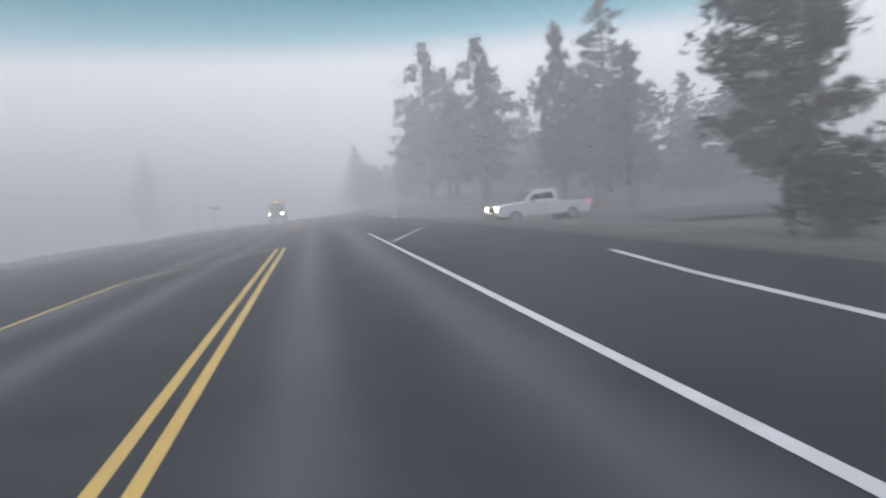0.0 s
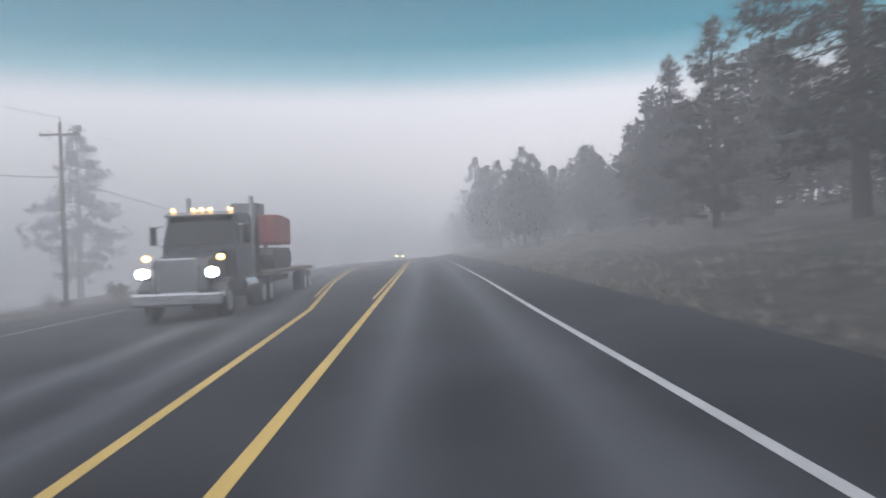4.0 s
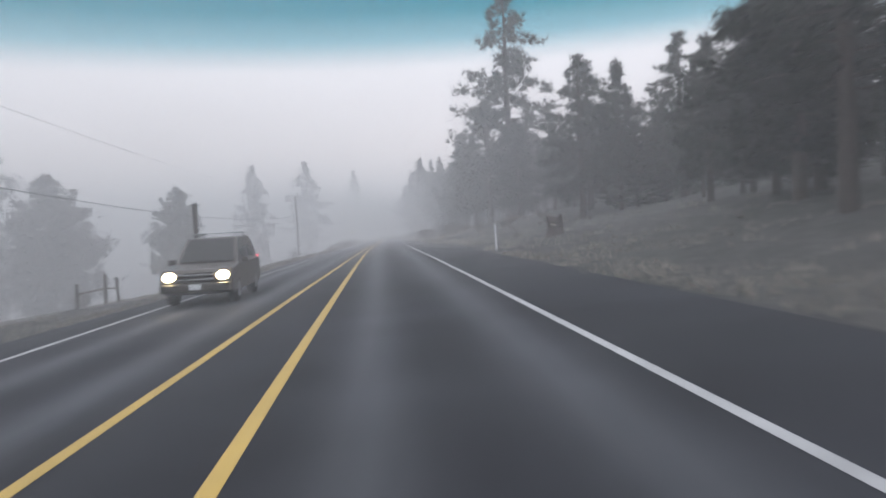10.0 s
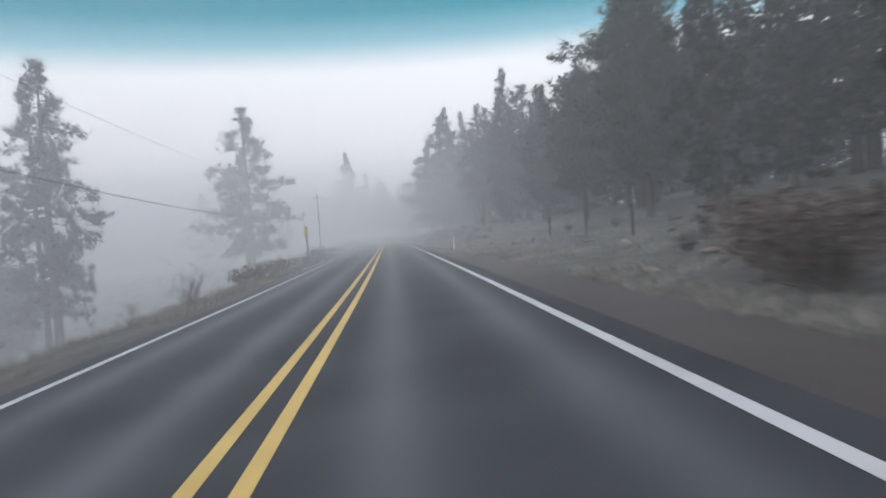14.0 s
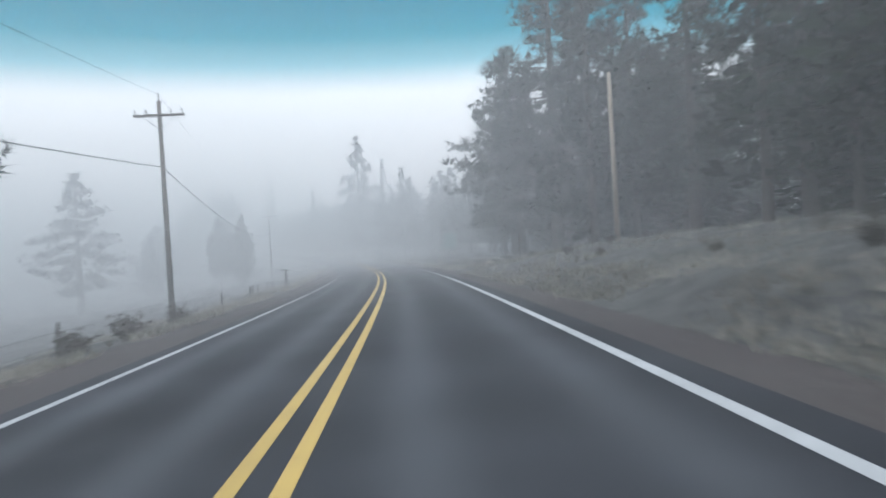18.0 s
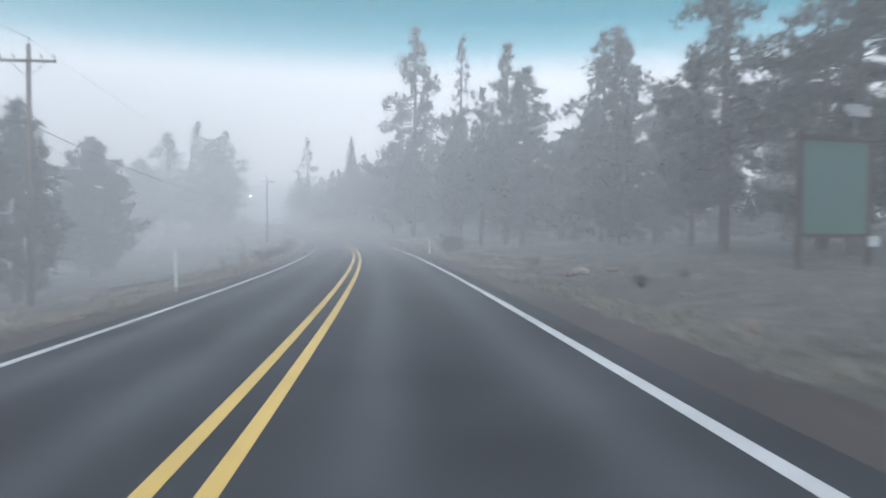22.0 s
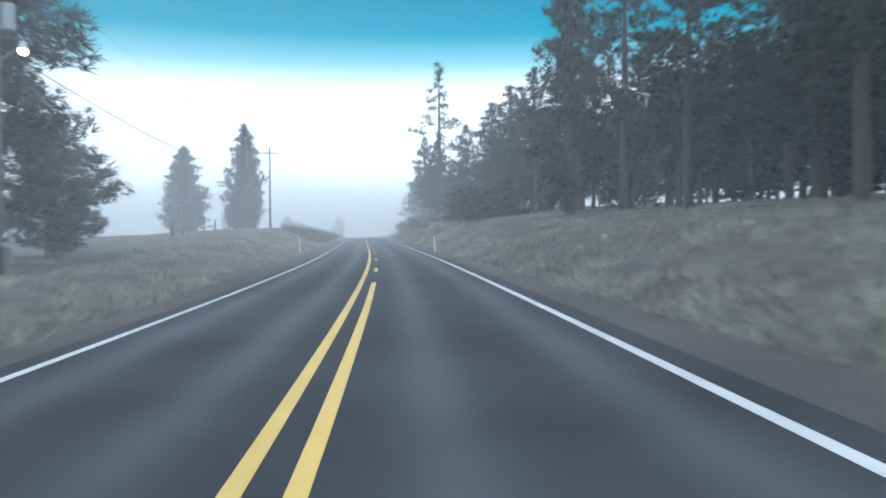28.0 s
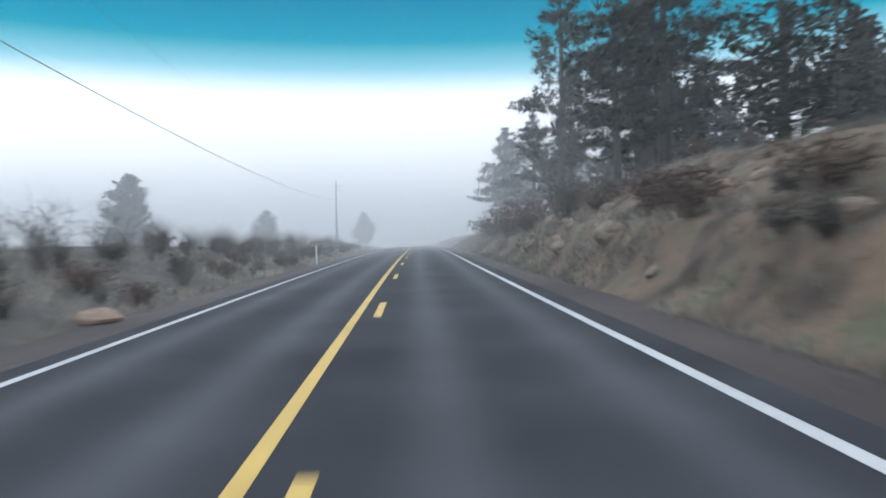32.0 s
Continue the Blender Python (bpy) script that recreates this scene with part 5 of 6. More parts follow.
# ---- a cut stump above the ditch ----
def stump(s, lat, h, r):
    root = upright("tree_stump", "broken red-brown stump among dry grass", "stump", s, lat)
    bm = bmesh.new()
    n = 14
    rings = []
    for j, (z, k) in enumerate(((-0.25, 1.35), (0.1, 1.15), (0.45 * h, 1.0), (0.8 * h, 0.95), (h, 0.9))):
        rings.append([bm.verts.new((math.cos(a) * r * k * (1 + 0.12 * math.sin(3 * a + j)), math.sin(a) * r * k * (1 + 0.1 * math.cos(4 * a)),
                                    z + (0.16 * math.sin(2.3 * a + 1) if j == 4 else 0))) for a in [2 * math.pi * i / n for i in range(n)]])
    for q, w in zip(rings[:-1], rings[1:]):
        for i in range(n):
            bm.faces.new((q[i], q[(i + 1) % n], w[(i + 1) % n], w[i]))
    bm.faces.new(rings[-1])
    part("trunk", bm, plain("rotten_red_wood", (0.045, 0.03, 0.025), 0.95, vary=0.5, scale=5, bump=0.9), root)
    part("bark_flake", one(box, (-0.18, -r * 1.02, h * 0.62), (0.3, 0.05, 0.09), Euler((0, 0.3, 0)).to_matrix(), 0.01), M_BEIGE, root, "pale strip of split wood")


stump(278, 10.3, 1.0, 0.42)


# ---- brush ----
def shrub_mesh(name, seed, n, h, spread, mat, leafy=0.0, kinks=3, r=0.012):
    """Twigs that fork from the ground, with optional small leaves."""
    rng = np.random.default_rng(seed)
    V, F, tips = [], [], []
    for i in range(n):
        az, out = rng.uniform(0, 6.28), rng.uniform(0.1, 1) * spread
        p = np.array([rng.normal(0, 0.12), rng.normal(0, 0.12), -0.05])
        d = np.array([math.cos(az) * out, math.sin(az) * out, rng.uniform(0.5, 1.0) * h])
        q = np.linspace(0, 1, 5)
        bend = rng.normal(0, 0.12, (5, 3)) * q[:, None] * h
        pts = p + q[:, None] * d + bend
        tube(V, F, pts, np.linspace(r, r * 0.35, 5), 3)
        for k in range(kinks):
            a = pts[rng.integers(1, 5)]
            e = a + np.array([rng.normal(0, 0.22), rng.normal(0, 0.22), rng.uniform(0.05, 0.35)]) * h
            tube(V, F, np.array([a, (a + e) / 2 + rng.normal(0, 0.03, 3), e]), np.array([r * 0.6, r * 0.4, r * 0.2]), 3)
            tips.append(e)
        tips.append(pts[-1])
    me = mesh_of(name, V, F, mat)
    lv = None
    if leafy:
        v, f = tufts(rng, np.array(tips), np.full(len(tips), leafy), 5, 0.8)
        lv = mesh_of("foliage", v, f, mat)
    return me, lv


SHRUBS = {
    "bare": (shrub_mesh("brushwood", 1, 34, 1.5, 0.9, M_SAGE, 0), "leafless grey brush on the roadside bank"),
    "rusty": (shrub_mesh("brushwood", 2, 46, 1.0, 0.9, M_RUSTY, 0.14), "red-brown winter brush on the bank"),
    "sage": (shrub_mesh("brushwood", 3, 44, 0.8, 0.7, M_SAGE, 0.16), "low grey-green sagebrush clump"),
    "stalks": (shrub_mesh("stalks", 4, 14, 1.3, 0.25, M_DEADWOOD, 0, 1), "dry standing weed stalks by the shoulder"),
    "tall": (shrub_mesh("brushwood", 5, 26, 2.2, 1.1, M_DEADWOOD, 0, 5, 0.018), "tall leafless shrub with pale twigs"),
    "green": (shrub_mesh("brushwood", 6, 40, 0.9, 0.8, M_JUNIPER, 0.2), "small dark evergreen bush"),
}


def shrub(kind, s, lat, size=1.0, flat=1.0):
    (tw, lv), label = SHRUBS[kind]
    root = empty("shrub", stand(s, lat, (s * 77 + lat * 13) % 360) @ Matrix.Diagonal((size, size, size * flat, 1)))
    tagged(root, label, "shrub")
    part("brushwood", tw, None, root)
    if lv:
        part("foliage", lv, None, root)


def brush_stuff(name, label, spots):
    """Many small shrubs that nobody could count, as one mesh."""
    V, F, n = [], [], 0
    for k, s, l, z in spots:
        m = np.array(stand(s, l, (s * 77 + l * 13) % 360) @ Matrix.Diagonal((z, z, z, 1)))
        for me in SHRUBS[k][0]:
            if me is None:
                continue
            co = np.empty(len(me.vertices) * 3)
            me.vertices.foreach_get("co", co)
            ix = np.empty(len(me.loops), dtype=np.int32)
            me.loops.foreach_get("vertex_index", ix)
            V.append(co.reshape(-1, 3) @ m[:3, :3].T + m[:3, 3])
            F.append(ix.reshape(-1, 4) + n)
            n += len(me.vertices)
    tagged(new(name, mesh_of(name, np.concatenate(V), np.concatenate(F), M_SAGE)), label, "brush", kind="stuff")


for k, s, l, z in [("green", 18.9, 16, 2.4), ("green", 252, -12.3, 0.9), ("bare", 246, -22, 1.5), ("bare", 249, -25, 1.6), ("rusty", 330, 9.5, 1.3), ("green", 338, 10, 1.5),
        ("bare", 342, 9, 1.4), ("rusty", 345.5, 6.9, 1.2), ("rusty", 347, 7.4, 1.3), ("rusty", 349, 7.8, 1.2), ("green", 424, -7.4, 0.8), ("green", 418, -7.2, 1.0),
        ("green", 426, -7.8, 1.3), ("sage", 452, -7.7, 0.7), ("sage", 456, -7.8, 0.8), ("sage", 461, -7.7, 0.7), ("sage", 446, -7.6, 0.8), ("sage", 415, -6.6, 0.9),
        ("rusty", 582, -6.6, 0.9), ("rusty", 592, -6.6, 0.9), ("stalks", 595, -6.3, 1.0), ("stalks", 598, -6.2, 1.4), ("stalks", 599, -6.4, 1.1), ("stalks", 602, -6.3, 1.5)]:
    shrub(k, s, l, z)
for k, s, l, z in [("stalks", 599, -6.4, 1.1), ("stalks", 602, -6.3, 1.5), ("stalks", 566, -6.5, 1.0), ("stalks", 571, -6.4, 1.2), ("stalks", 587, -6.4, 0.9), ("green", 588.7, 7.2, 1.15),
        ("sage", 577, 7.2, 0.45), ("sage", 574, 7.8, 0.4), ("sage", 571, 6.8, 0.35), ("green", 590, 8.0, 0.9), ("sage", 566, 8.5, 0.35), ("stalks", 620, -6.2, 1.2),
        ("stalks", 606, -6.3, 1.0), ("stalks", 503, -8.6, 1.3), ("tall", 790, -10.5, 0.75), ("tall", 797, -11.5, 0.7), ("tall", 806, -9.5, 0.7), ("tall", 812, -10, 0.6),
        ("tall", 820, -9.5, 0.6), ("tall", 801, -9, 0.8), ("tall", 784, -9.5, 0.8), ("rusty", 798, 7.0, 1.0)]:
    shrub(k, s, l, z)
for k, s, l, z in [("rusty", 801, 7.6, 1.1), ("rusty", 804, 8.2, 0.9), ("bare", 812, 8.4, 1.4), ("bare", 815, 7.6, 1.5), ("rusty", 818, 8.5, 1.4), ("rusty", 793, 7.4, 0.9),
        ("rusty", 826, 7.6, 1.6), ("rusty", 832, 7.2, 1.6), ("bare", 838, 7.6, 1.6), ("rusty", 846, 7.5, 1.7), ("rusty", 854, 7.5, 1.7), ("bare", 318, -8, 1.0),
        ("rusty", 374, -6.6, 0.9), ("rusty", 380, -6.9, 1.0), ("rusty", 386, -6.8, 1.1), ("rusty", 392, -7.0, 1.0), ("stalks", 398, -7, 1.0), ("rusty", 403, -6.8, 0.9),
        ("bare", 366, -7.2, 1.0), ("bare", 409, -7.2, 0.9), ("rusty", 349, -6.8, 0.8), ("stalks", 358, -6.6, 0.8)]:
    shrub(k, s, l, z)
rr = random.Random(11)
far_brush = []
for i in range(170):
    s, l, z = rr.uniform(773, 880), -rr.uniform(6.2, 12), rr.uniform(0.45, 0.85)
    k = rr.choice(("bare", "bare", "sage", "bare", "rusty"))
    if l > -8.2 and s < 840:
        shrub(k, s, l, z)
    else:
        far_brush.append(("bare" if k == "rusty" else k, s, l, z))
brush_stuff("brush", "tangle of grey leafless brush covering the bank", far_brush)
for i in range(30):
    shrub(rr.choice(("sage", "rusty", "sage")), rr.uniform(755, 860), rr.uniform(6.6, 12), rr.uniform(0.45, 0.9))
low = [(rr.choice(("sage", "sage", "bare")), rr.uniform(300, 680), rr.uniform(7.5, 15), rr.uniform(0.25, 0.5)) for i in range(34)]
low += [(rr.choice(("sage", "bare", "sage")), rr.uniform(100, 300), -rr.uniform(15, 30), rr.uniform(0.5, 1.2)) for i in range(16)]
brush_stuff("sagebrush", "low grey sagebrush scattered over the frosted grass", low)
for i in range(60):
    shrub(rr.choice(("sage", "rusty", "bare", "sage")), rr.uniform(288, 350), rr.uniform(8.2, 16), rr.uniform(0.25, 0.6))
for i in range(36):
    shrub(rr.choice(("sage", "stalks", "sage")), rr.uniform(400, 500), rr.uniform(6.8, 13), rr.uniform(0.25, 0.55))


# ---- grass ----
def grass(name, s0, s1, side, n, l0, l1, tall, seed):
    rng = np.random.default_rng(seed)
    s = rng.uniform(s0, s1, n)
    edge = verge_right(s) if side > 0 else -verge_left(s)
    lat = side * (edge + l0 + (l1 - l0) * rng.uniform(0, 1, n) ** 1.7)
    keep = (noise_field(s, lat) + rng.uniform(-0.4, 0.4, n)) > -0.3
    s, lat = s[keep], lat[keep]
    x, y, z, th = line(s)
    p = np.stack([x + lat * np.cos(th), y + lat * np.sin(th), z + land(s, lat) + lat * bank(s) - 0.02], 1)
    m = len(p)
    per = 6
    c = np.repeat(p, per, 0) + np.column_stack([rng.normal(0, 0.16, (m * per, 2)), np.zeros(m * per)])
    d = np.column_stack([rng.normal(0, 0.45, (m * per, 2)), np.ones(m * per)])
    h = 0.8 * tall * rng.uniform(0.35, 1.25, m * per)
    w = np.column_stack([rng.normal(0, 1, (m * per, 2)), np.zeros(m * per)])
    w /= np.linalg.norm(w, axis=1, keepdims=True) + 1e-9
    tip = c + d * h[:, None]
    a, b = c - w * (0.012 + 0.03 * h)[:, None], c + w * (0.012 + 0.03 * h)[:, None]
    V = np.stack([a, b, tip], 1).reshape(-1, 3)
    ob = new(name, mesh_of(name, V, np.arange(len(V)).reshape(-1, 3), M_BLADE))
    tagged(ob, "dry pale bunch grass on the verge", "grass", kind="stuff")


def noise_field(s, lat):
    return np.sin(s * 0.33 + lat * 0.9) * np.sin(lat * 0.61 - s * 0.17 + 2) + 0.5 * np.sin(s * 0.9 + 1) * np.sin(lat * 1.7)


for s0, s1, side, n, l0, l1, tall in [(60, 290, 1, 5000, 0.0, 12, 0.28), (60, 290, -1, 4000, 0.0, 10, 0.25), (290, 420, 1, 4500, 0.2, 10, 0.26), (290, 430, -1, 4500, 0.0, 6, 0.36),
                                      (410, 520, 1, 6000, 0.1, 11, 0.3), (430, 560, -1, 5000, 0.0, 8, 0.32), (520, 660, 1, 6000, 0.1, 12, 0.22), (560, 690, -1, 4500, 0.0, 8, 0.34),
                                      (655, 770, 1, 10000, 0.0, 12, 0.38), (680, 790, -1, 9000, 0.0, 14, 0.38), (765, 880, 1, 14000, 0.0, 9, 0.3), (790, 880, -1, 5000, 0.0, 8, 0.3),
                                      (300, 520, 1, 6000, 0.1, 1.8, 0.16), (520, 765, 1, 6000, 0.1, 1.6, 0.15)]:
    grass("grass", s0, s1, side, n, l0, l1, tall, int(s0 + side + 1000 * (l1 < 2)))


# ---- vehicles ----
M_PICKUP = plain("silver_white_car_paint", (0.55, 0.56, 0.58), 0.3, 0.1, vary=0.05)
M_TRUCK = plain("dark_truck_paint", (0.035, 0.04, 0.05), 0.3, vary=0.08)
M_SUV = plain("dark_bronze_car_paint", (0.055, 0.048, 0.042), 0.32, 0.2, vary=0.08)
M_REDM = plain("faded_red_machine_paint", (0.25, 0.06, 0.05), 0.55, vary=0.2)
M_HEAD = glow("headlight", (0.97, 1.0, 0.86), 90)
M_HEADW = glow("warm_headlight", (1.0, 0.78, 0.4), 40)
M_TAIL = glow("tail_light", (1.0, 0.05, 0.08), 5)
M_MARK = glow("amber_marker_light", (1.0, 0.55, 0.15), 10)


def shell(profile, width, top=0.0, roof=0.0, bevel=0.04):
    """A body from a side profile of (y, z) extruded across x; points above top are drawn in by roof on each side."""
    bm = bmesh.new()
    rings = []
    for sx in (-1, 1):
        rings.append([bm.verts.new((sx * (width / 2 - (roof * min(1, max(0, (z - top)) / 0.5) if roof else 0)), y, z)) for y, z in profile])
    n = len(profile)
    bm.faces.new(rings[0])
    bm.faces.new(rings[1][::-1])
    for i in range(n):
        j = (i + 1) % n
        bm.faces.new((rings[0][j], rings[0][i], rings[1][i], rings[1][j]))
    bmesh.ops.recalc_face_normals(bm, faces=bm.faces)
    bmesh.ops.bevel(bm, geom=list(bm.edges), offset=bevel, segments=2, affect="EDGES", profile=0.6)
    return bm


def wheel(root, x, y, r, w=0.24, dual=False):
    side = 1 if x > 0 else -1
    bm = one(rod, (x - w / 2, y, r), (x + w / 2, y, r), r, r, 28)
    bmesh.ops.bevel(bm, geom=[e for e in bm.edges if len(e.link_faces) == 2 and any(len(f.verts) > 8 for f in e.link_faces)], offset=0.04, segments=2, affect="EDGES")
    wh = part("wheel", bm, M_DARK, root, "black rubber tyre on a metal rim", True)
    rim = one(rod, (x + side * (w / 2 - 0.02), y, r), (x + side * (w / 2 + 0.012), y, r), r * 0.62, r * 0.56, 20)
    rod(rim, (x + side * w / 2, y, r), (x + side * (w / 2 + 0.03), y, r), r * 0.18, r * 0.14, 10)
    part("rim", rim, M_STEEL, wh)


def lamp_disc(root, name, c, r, mat, label, depth=0.06):
    bm = bmesh.new()
    bmesh.ops.create_uvsphere(bm, u_segments=16, v_segments=8, radius=1, matrix=Matrix.Translation(c) @ Matrix.Diagonal((r, depth, r * 0.8, 1)))
    return part(name, bm, mat, root, label, True)


# the pickup waiting at the side road; its own +y points forward
def pickup():
    p = spot(39.6, 13.4, -0.96)
    th = float(line(40)[3])
    root = empty("pickup_truck", Matrix.Translation(p) @ Matrix.Rotation(th + radians(97), 4, "Z"))
    tagged(root, "silver-white pickup truck waiting at the side road", "pickup truck")
    body = [(-2.75, 0.55), (-2.75, 1.12), (-0.75, 1.14), (0.9, 1.16), (2.35, 1.06), (2.7, 0.9), (2.75, 0.5), (2.45, 0.42), (-2.5, 0.42)]
    part("body", shell(body, 1.95, bevel=0.05), M_PICKUP, root, smooth_it=False)
    cab = [(-0.85, 1.1), (-0.72, 1.78), (-0.5, 1.84), (0.45, 1.82), (1.15, 1.16), (1.1, 1.08)]
    part("cab", shell(cab, 1.84, 1.25, 0.14, 0.04), M_PICKUP, root)
    bm = bmesh.new()
    box(bm, (0, -1.8, 1.14), (1.6, 1.75, 0.04))
    part("bed_liner", bm, M_BLACK, root, "dark bed floor")
    for sx in (-1, 1):
        x = sx * 0.905
        for pts in ([(-0.62, 1.28), (-0.55, 1.7), (0.1, 1.72), (0.1, 1.28)], [(0.16, 1.28), (0.16, 1.72), (0.42, 1.7), (0.88, 1.28)]):
            bm = bmesh.new()
            vs = [bm.verts.new((x - sx * (0.12 * (z - 1.25) / 0.5), y, z)) for y, z in pts]
            vs2 = [bm.verts.new((v.co.x - sx * 0.03, v.co.y, v.co.z)) for v in vs]
            bm.faces.new(vs)
            bm.faces.new(vs2[::-1])
            for i in range(4):
                bm.faces.new((vs[i], vs[(i + 1) % 4], vs2[(i + 1) % 4], vs2[i]))
            bmesh.ops.recalc_face_normals(bm, faces=bm.faces)
            part("side_window", bm, M_GLASS, root, "dark side window")
        part("mirror", one(box, (sx * 1.08, 0.75, 1.22), (0.2, 0.12, 0.2), None, 0.03), M_BLACK, root)
        part("door_handle", one(box, (sx * 0.985, -0.05, 1.05), (0.02, 0.16, 0.03), None, 0.006), M_CHROME, root)
        lamp_disc(root, "headlight", (sx * 0.72, 2.72, 0.88), 0.15, M_HEADW, "lit warm headlight")
        lamp_disc(root, "fog_light", (sx * 0.7, 2.76, 0.56), 0.1, M_HEADW, "lit fog light")
        part("tail_light", one(box, (sx * 0.9, -2.76, 0.95), (0.14, 0.04, 0.3), None, 0.01), M_TAIL, root, "lit red tail light")
        for y in (-1.65, 1.75):
            wheel(root, sx * 0.86, y, 0.39)
    bm = bmesh.new()
    vs = [bm.verts.new(v) for v in ((-0.74, 1.16, 1.22), (0.74, 1.16, 1.22), (0.66, 0.55, 1.79), (-0.66, 0.55, 1.79))]
    bm.faces.new(vs)
    bmesh.ops.solidify(bm, geom=list(bm.faces), thickness=0.02)
    part("windscreen", bm, M_GLASS, root, "dark windscreen")
    part("grille", one(box, (0, 2.74, 0.82), (1.1, 0.05, 0.26), None, 0.015), M_BLACK, root)
    part("bumper", one(box, (0, 2.8, 0.55), (1.9, 0.16, 0.22), None, 0.04), M_CHROME, root)
    part("rear_bumper", one(box, (0, -2.83, 0.55), (1.85, 0.14, 0.18), None, 0.04), M_CHROME, root)


pickup()


def lorry():
    root = empty("flatbed_lorry", Matrix.Translation(spot(116, -5.3, 0.0)) @ Matrix.Rotation(float(line(116)[3]) + math.pi, 4, "Z"))
    tagged(root, "dark conventional lorry with lit headlights hauling red machinery", "lorry")
    # +y is forward here, the nose at y = 0
    hood = [(-2.0, 0.8), (-2.0, 1.95), (-0.25, 1.72), (-0.05, 1.5), (-0.02, 0.8)]
    part("hood", shell(hood, 1.5, bevel=0.08), M_TRUCK, root)
    cab = [(-4.2, 0.75), (-4.2, 3.05), (-3.9, 3.15), (-2.35, 3.1), (-1.95, 1.95), (-1.95, 0.75)]
    part("cab", shell(cab, 2.2, 2.2, 0.08, 0.06), M_TRUCK, root)
    bm = bmesh.new()
    vs = [bm.verts.new(v) for v in ((-0.98, -1.94, 2.12), (0.98, -1.94, 2.12), (0.92, -2.23, 2.95), (-0.92, -2.23, 2.95))]
    bm.faces.new(vs)
    bmesh.ops.solidify(bm, geom=list(bm.faces), thickness=-0.03)
    part("windscreen", bm, M_GLASS, root, "dark split windscreen")
    part("visor", one(box, (0, -2.18, 3.02), (2.05, 0.35, 0.06), Euler((radians(-18), 0, 0)).to_matrix(), 0.015), M_TRUCK, root)
    part("radiator_grille", one(box, (0, 0.0, 1.25), (1.05, 0.1, 0.95), None, 0.03), M_CHROME, root, "chrome radiator grille")
    for i in range(9):
        part("grille_bar", one(box, (-0.44 + 0.11 * i, 0.06, 1.25), (0.03, 0.03, 0.86), None, 0.005), M_BLACK, root)
    part("bumper", one(box, (0, 0.12, 0.62), (2.4, 0.22, 0.34), None, 0.05), M_CHROME, root, "wide chrome bumper")
    for sx in (-1, 1):
        bm = bmesh.new()
        for i in range(8):
            a0 = math.pi * (0.08 + 0.84 * i / 8)
            a1 = math.pi * (0.08 + 0.84 * (i + 1) / 8)
            y0, z0, y1, z1 = -0.95 + 0.72 * math.cos(a0), 0.5 + 0.66 * math.sin(a0), -0.95 + 0.72 * math.cos(a1), 0.5 + 0.66 * math.sin(a1)
            bm.faces.new([bm.verts.new(v) for v in ((sx * 0.72, y0, z0), (sx * 1.2, y0, z0), (sx * 1.2, y1, z1), (sx * 0.72, y1, z1))])
        bmesh.ops.remove_doubles(bm, verts=bm.verts, dist=0.001)
        bmesh.ops.solidify(bm, geom=list(bm.faces), thickness=0.04)
        part("fender", bm, M_TRUCK, root)
        part("lamp_pod", one(box, (sx * 0.93, -0.12, 1.3), (0.34, 0.3, 0.3), None, 0.05), M_CHROME, root)
        lamp_disc(root, "headlight", (sx * 0.93, 0.06, 1.33), 0.17, M_HEAD, "glaring lit headlight")
        lamp_disc(root, "turn_light", (sx * 1.02, -0.5, 1.74), 0.11, M_MARK, "lit amber turn light")
        part("exhaust_stack", one(rod, (sx * 1.02, -4.35, 0.9), (sx * 1.02, -4.35, 3.7), 0.075, 0.075, 14), M_CHROME, root, "chrome exhaust stack")
        part("fuel_tank", one(rod, (sx * 0.95, -4.1, 0.8), (sx * 0.95, -2.6, 0.8), 0.31, 0.31, 18), M_CHROME, root, "round metal fuel tank")
        arm = one(rod, (sx * 1.1, -2.15, 2.1), (sx * 1.38, -2.1, 2.15), 0.02, 0.02, 6)
        rod(arm, (sx * 1.1, -2.15, 2.7), (sx * 1.38, -2.1, 2.65), 0.02, 0.02, 6)
        part("mirror_bracket", arm, M_CHROME, root)
        part("mirror", one(box, (sx * 1.38, -2.1, 2.4), (0.2, 0.08, 0.55), None, 0.02), M_BLACK, root)
        bm = bmesh.new()
        x = sx * 1.105
        box(bm, (x - sx * 0.03, -2.95, 2.5), (0.03, 1.05, 0.72), None, 0.01)
        part("side_window", bm, M_GLASS, root, "dark side window")
        for y in (-0.95, -5.0, -6.2, -13.6, -14.8):
            wheel(root, sx * (0.98 if y == -0.95 else 0.95), y, 0.5, 0.28 if y == -0.95 else 0.5)
    for x in (-0.85, -0.25, 0.0, 0.25, 0.85):
        lamp_disc(root, "marker_light", (x, -2.35, 3.17), 0.07, M_MARK, "lit amber roof marker")
    part("chassis", one(box, (0, -7.0, 0.78), (0.9, 13.0, 0.24), None, 0.02), M_BLACK, root)
    part("deck", one(box, (0, -10.2, 1.12), (2.45, 10.6, 0.16), None, 0.02), M_POLE, root, "wooden trailer deck")
    part("headboard", one(box, (0, -4.75, 1.9), (2.3, 0.1, 1.5), None, 0.02), M_BLACK, root)
    # the load
    load = empty("tracked_machine", root.matrix_world @ Matrix.Translation((0, -9.0, 1.2)))
    tagged(load, "faded red tracked machine chained on the lorry deck", "machine")
    part("house", shell([(-1.9, 0.95), (-1.9, 2.0), (-0.3, 2.1), (1.3, 2.05), (1.5, 0.95)], 2.2, bevel=0.07), M_REDM, load)
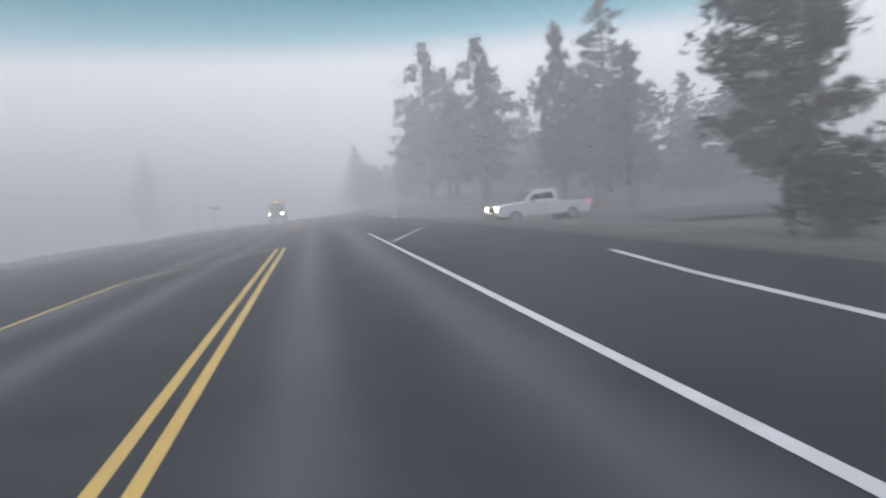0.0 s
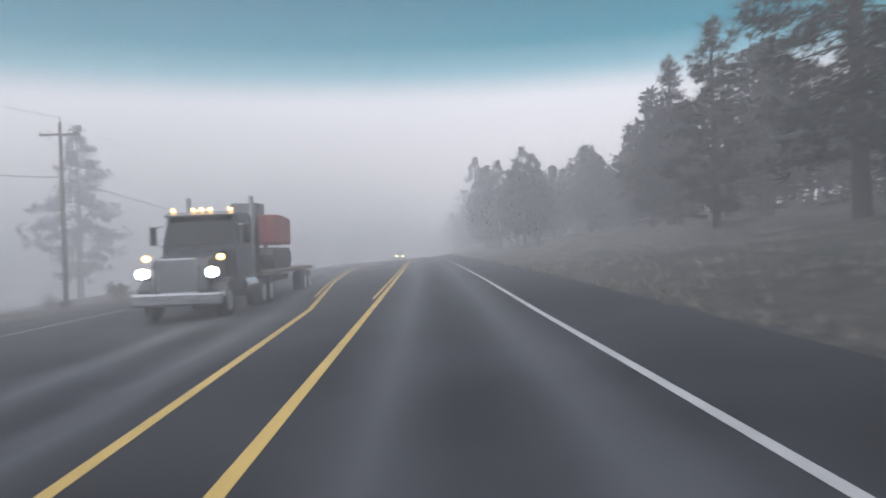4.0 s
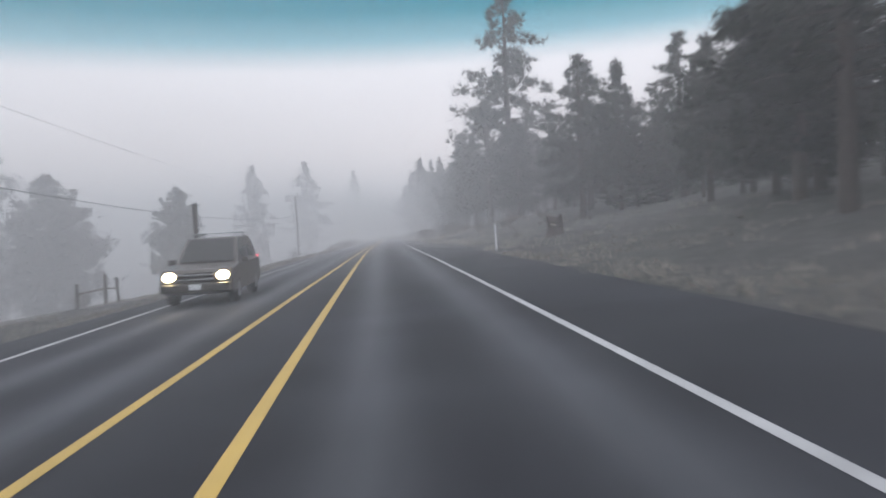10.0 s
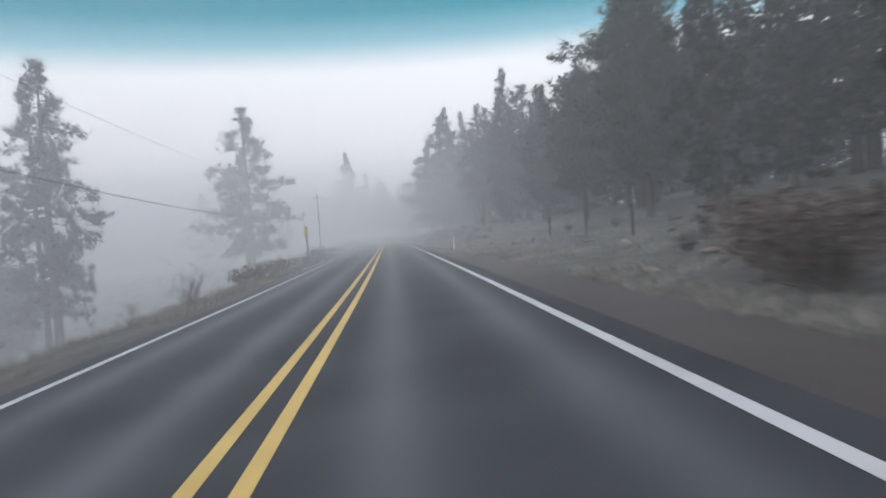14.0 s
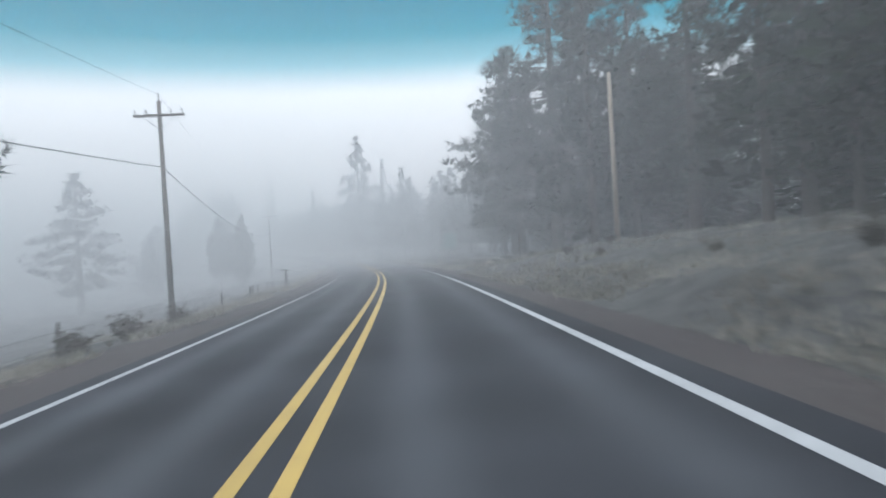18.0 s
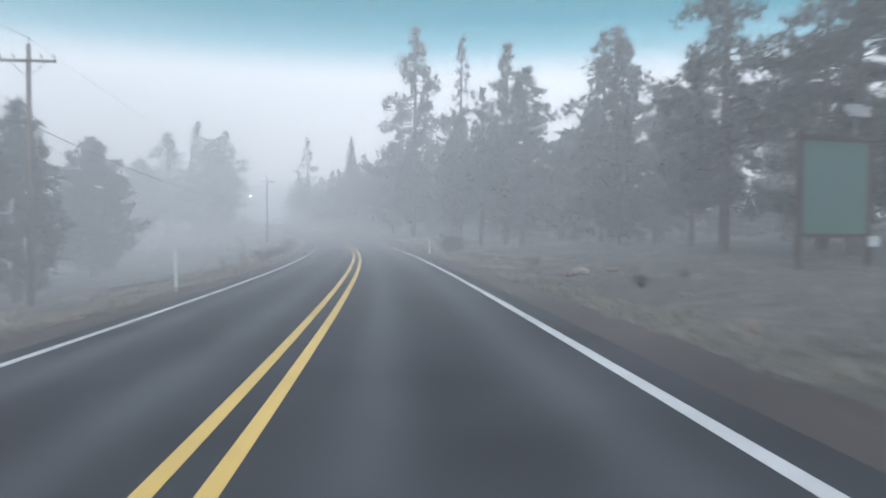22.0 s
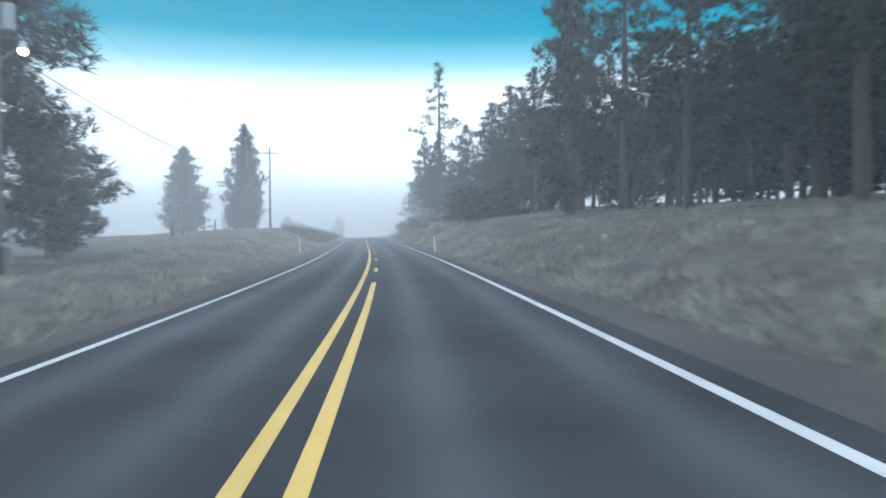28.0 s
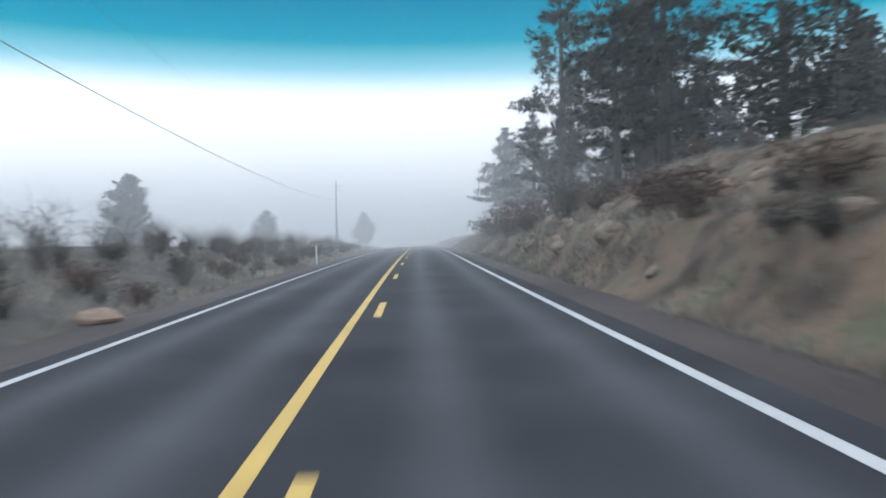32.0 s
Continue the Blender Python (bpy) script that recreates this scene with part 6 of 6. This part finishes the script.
    part("cabin", shell([(0.2, 0.95), (0.2, 2.55), (1.35, 2.5), (1.75, 1.7), (1.7, 0.95)], 1.0, bevel=0.05), M_GLASS, load, "glazed dark cabin")
    for sx in (-1, 1):
        part("track", shell([(-1.9, 0.3), (-1.6, 0.02), (1.6, 0.02), (1.9, 0.3), (1.9, 0.55), (1.6, 0.82), (-1.6, 0.82), (-1.9, 0.55)], 0.5, bevel=0.05), M_BLACK, load, "black crawler track").location = (sx * 0.85, 0, 0)
    part("boom", one(rod, (0.3, 1.2, 1.4), (0.3, -2.7, 2.35), 0.2, 0.13, 8), M_REDM, load)
    part("stick", one(rod, (0.3, -2.65, 2.35), (0.3, -3.7, 0.7), 0.13, 0.1, 8), M_REDM, load)
    part("bucket", one(box, (0.3, -3.7, 0.45), (0.9, 0.7, 0.7), Euler((radians(20), 0, 0)).to_matrix(), 0.1), M_BLACK, load)


lorry()


def suv():
    root = empty("suv", Matrix.Translation(spot(259.8, -3.75, 0.0)) @ Matrix.Rotation(float(line(260)[3]) + math.pi, 4, "Z"))
    tagged(root, "dark bronze sport utility vehicle with lit headlights and roof rack", "car")
    body = [(-4.7, 0.45), (-4.72, 0.95), (-4.6, 1.12), (-1.35, 1.1), (-0.25, 1.0), (-0.05, 0.82), (0, 0.45), (-0.3, 0.32), (-4.4, 0.32)]
    part("body", shell(body, 1.88, bevel=0.06), M_SUV, root)
    house = [(-4.55, 1.05), (-4.35, 1.7), (-4.1, 1.8), (-2.3, 1.8), (-1.35, 1.08)]
    part("cabin", shell(house, 1.76, 1.15, 0.16, 0.05), M_SUV, root)
    bm = bmesh.new()
    bm.faces.new([bm.verts.new(v) for v in ((-0.74, -1.38, 1.16), (0.74, -1.38, 1.16), (0.62, -2.18, 1.77), (-0.62, -2.18, 1.77))])
    bmesh.ops.solidify(bm, geom=list(bm.faces), thickness=0.02)
    part("windscreen", bm, M_GLASS, root, "dark windscreen")
    for sx in (-1, 1):
        for y0, y1 in ((-2.9, -1.85), (-3.85, -3.0), (-4.4, -3.95)):
            bm = bmesh.new()
            x = sx * 0.875
            bm.faces.new([bm.verts.new((x - sx * (0.15 * (z - 1.18) / 0.5), y, z)) for y, z in ((y0, 1.18), (y1, 1.18), (y1 - 0.25, 1.66), (y0, 1.68))])
            bmesh.ops.solidify(bm, geom=list(bm.faces), thickness=0.02 * sx)
            part("side_window", bm, M_GLASS, root, "dark side window")
        rail = one(rod, (sx * 0.6, -4.1, 1.9), (sx * 0.6, -2.4, 1.9), 0.022, 0.022, 8)
        for y in (-4.0, -3.2, -2.5):
            rod(rail, (sx * 0.6, y, 1.78), (sx * 0.6, y, 1.9), 0.018, 0.018, 6)
        part("roof_rail", rail, M_STEEL, root, "metal roof rail")
        lamp_disc(root, "headlight", (sx * 0.7, -0.06, 0.82), 0.165, M_HEADW, "glaring warm headlight")
        part("mirror", one(box, (sx * 1.02, -1.62, 1.15), (0.2, 0.12, 0.16), None, 0.03), M_SUV, root)
        part("tail_light", one(box, (sx * 0.82, -4.72, 1.0), (0.16, 0.04, 0.28), None, 0.01), M_TAIL, root, "red tail light")
        for y in (-0.9, -3.7):
            wheel(root, sx * 0.82, y, 0.37)
    for y in (-3.9, -2.7):
        part("crossbar", one(rod, (-0.6, y, 1.92), (0.6, y, 1.92), 0.018, 0.018, 8), M_STEEL, root)
    part("grille", one(box, (0, 0.0, 0.8), (0.95, 0.06, 0.26), None, 0.02), M_BLACK, root)
    for z in (0.74, 0.86):
        part("grille_bar", one(box, (0, 0.035, z), (0.95, 0.02, 0.035), None, 0.006), M_CHROME, root)
    part("bumper", one(box, (0, 0.03, 0.52), (1.84, 0.16, 0.24), None, 0.05), M_SUV, root)
    part("number_plate", one(box, (0, 0.12, 0.55), (0.31, 0.012, 0.15), None, 0.004), M_WHITE, root, "plain pale number plate")


suv()
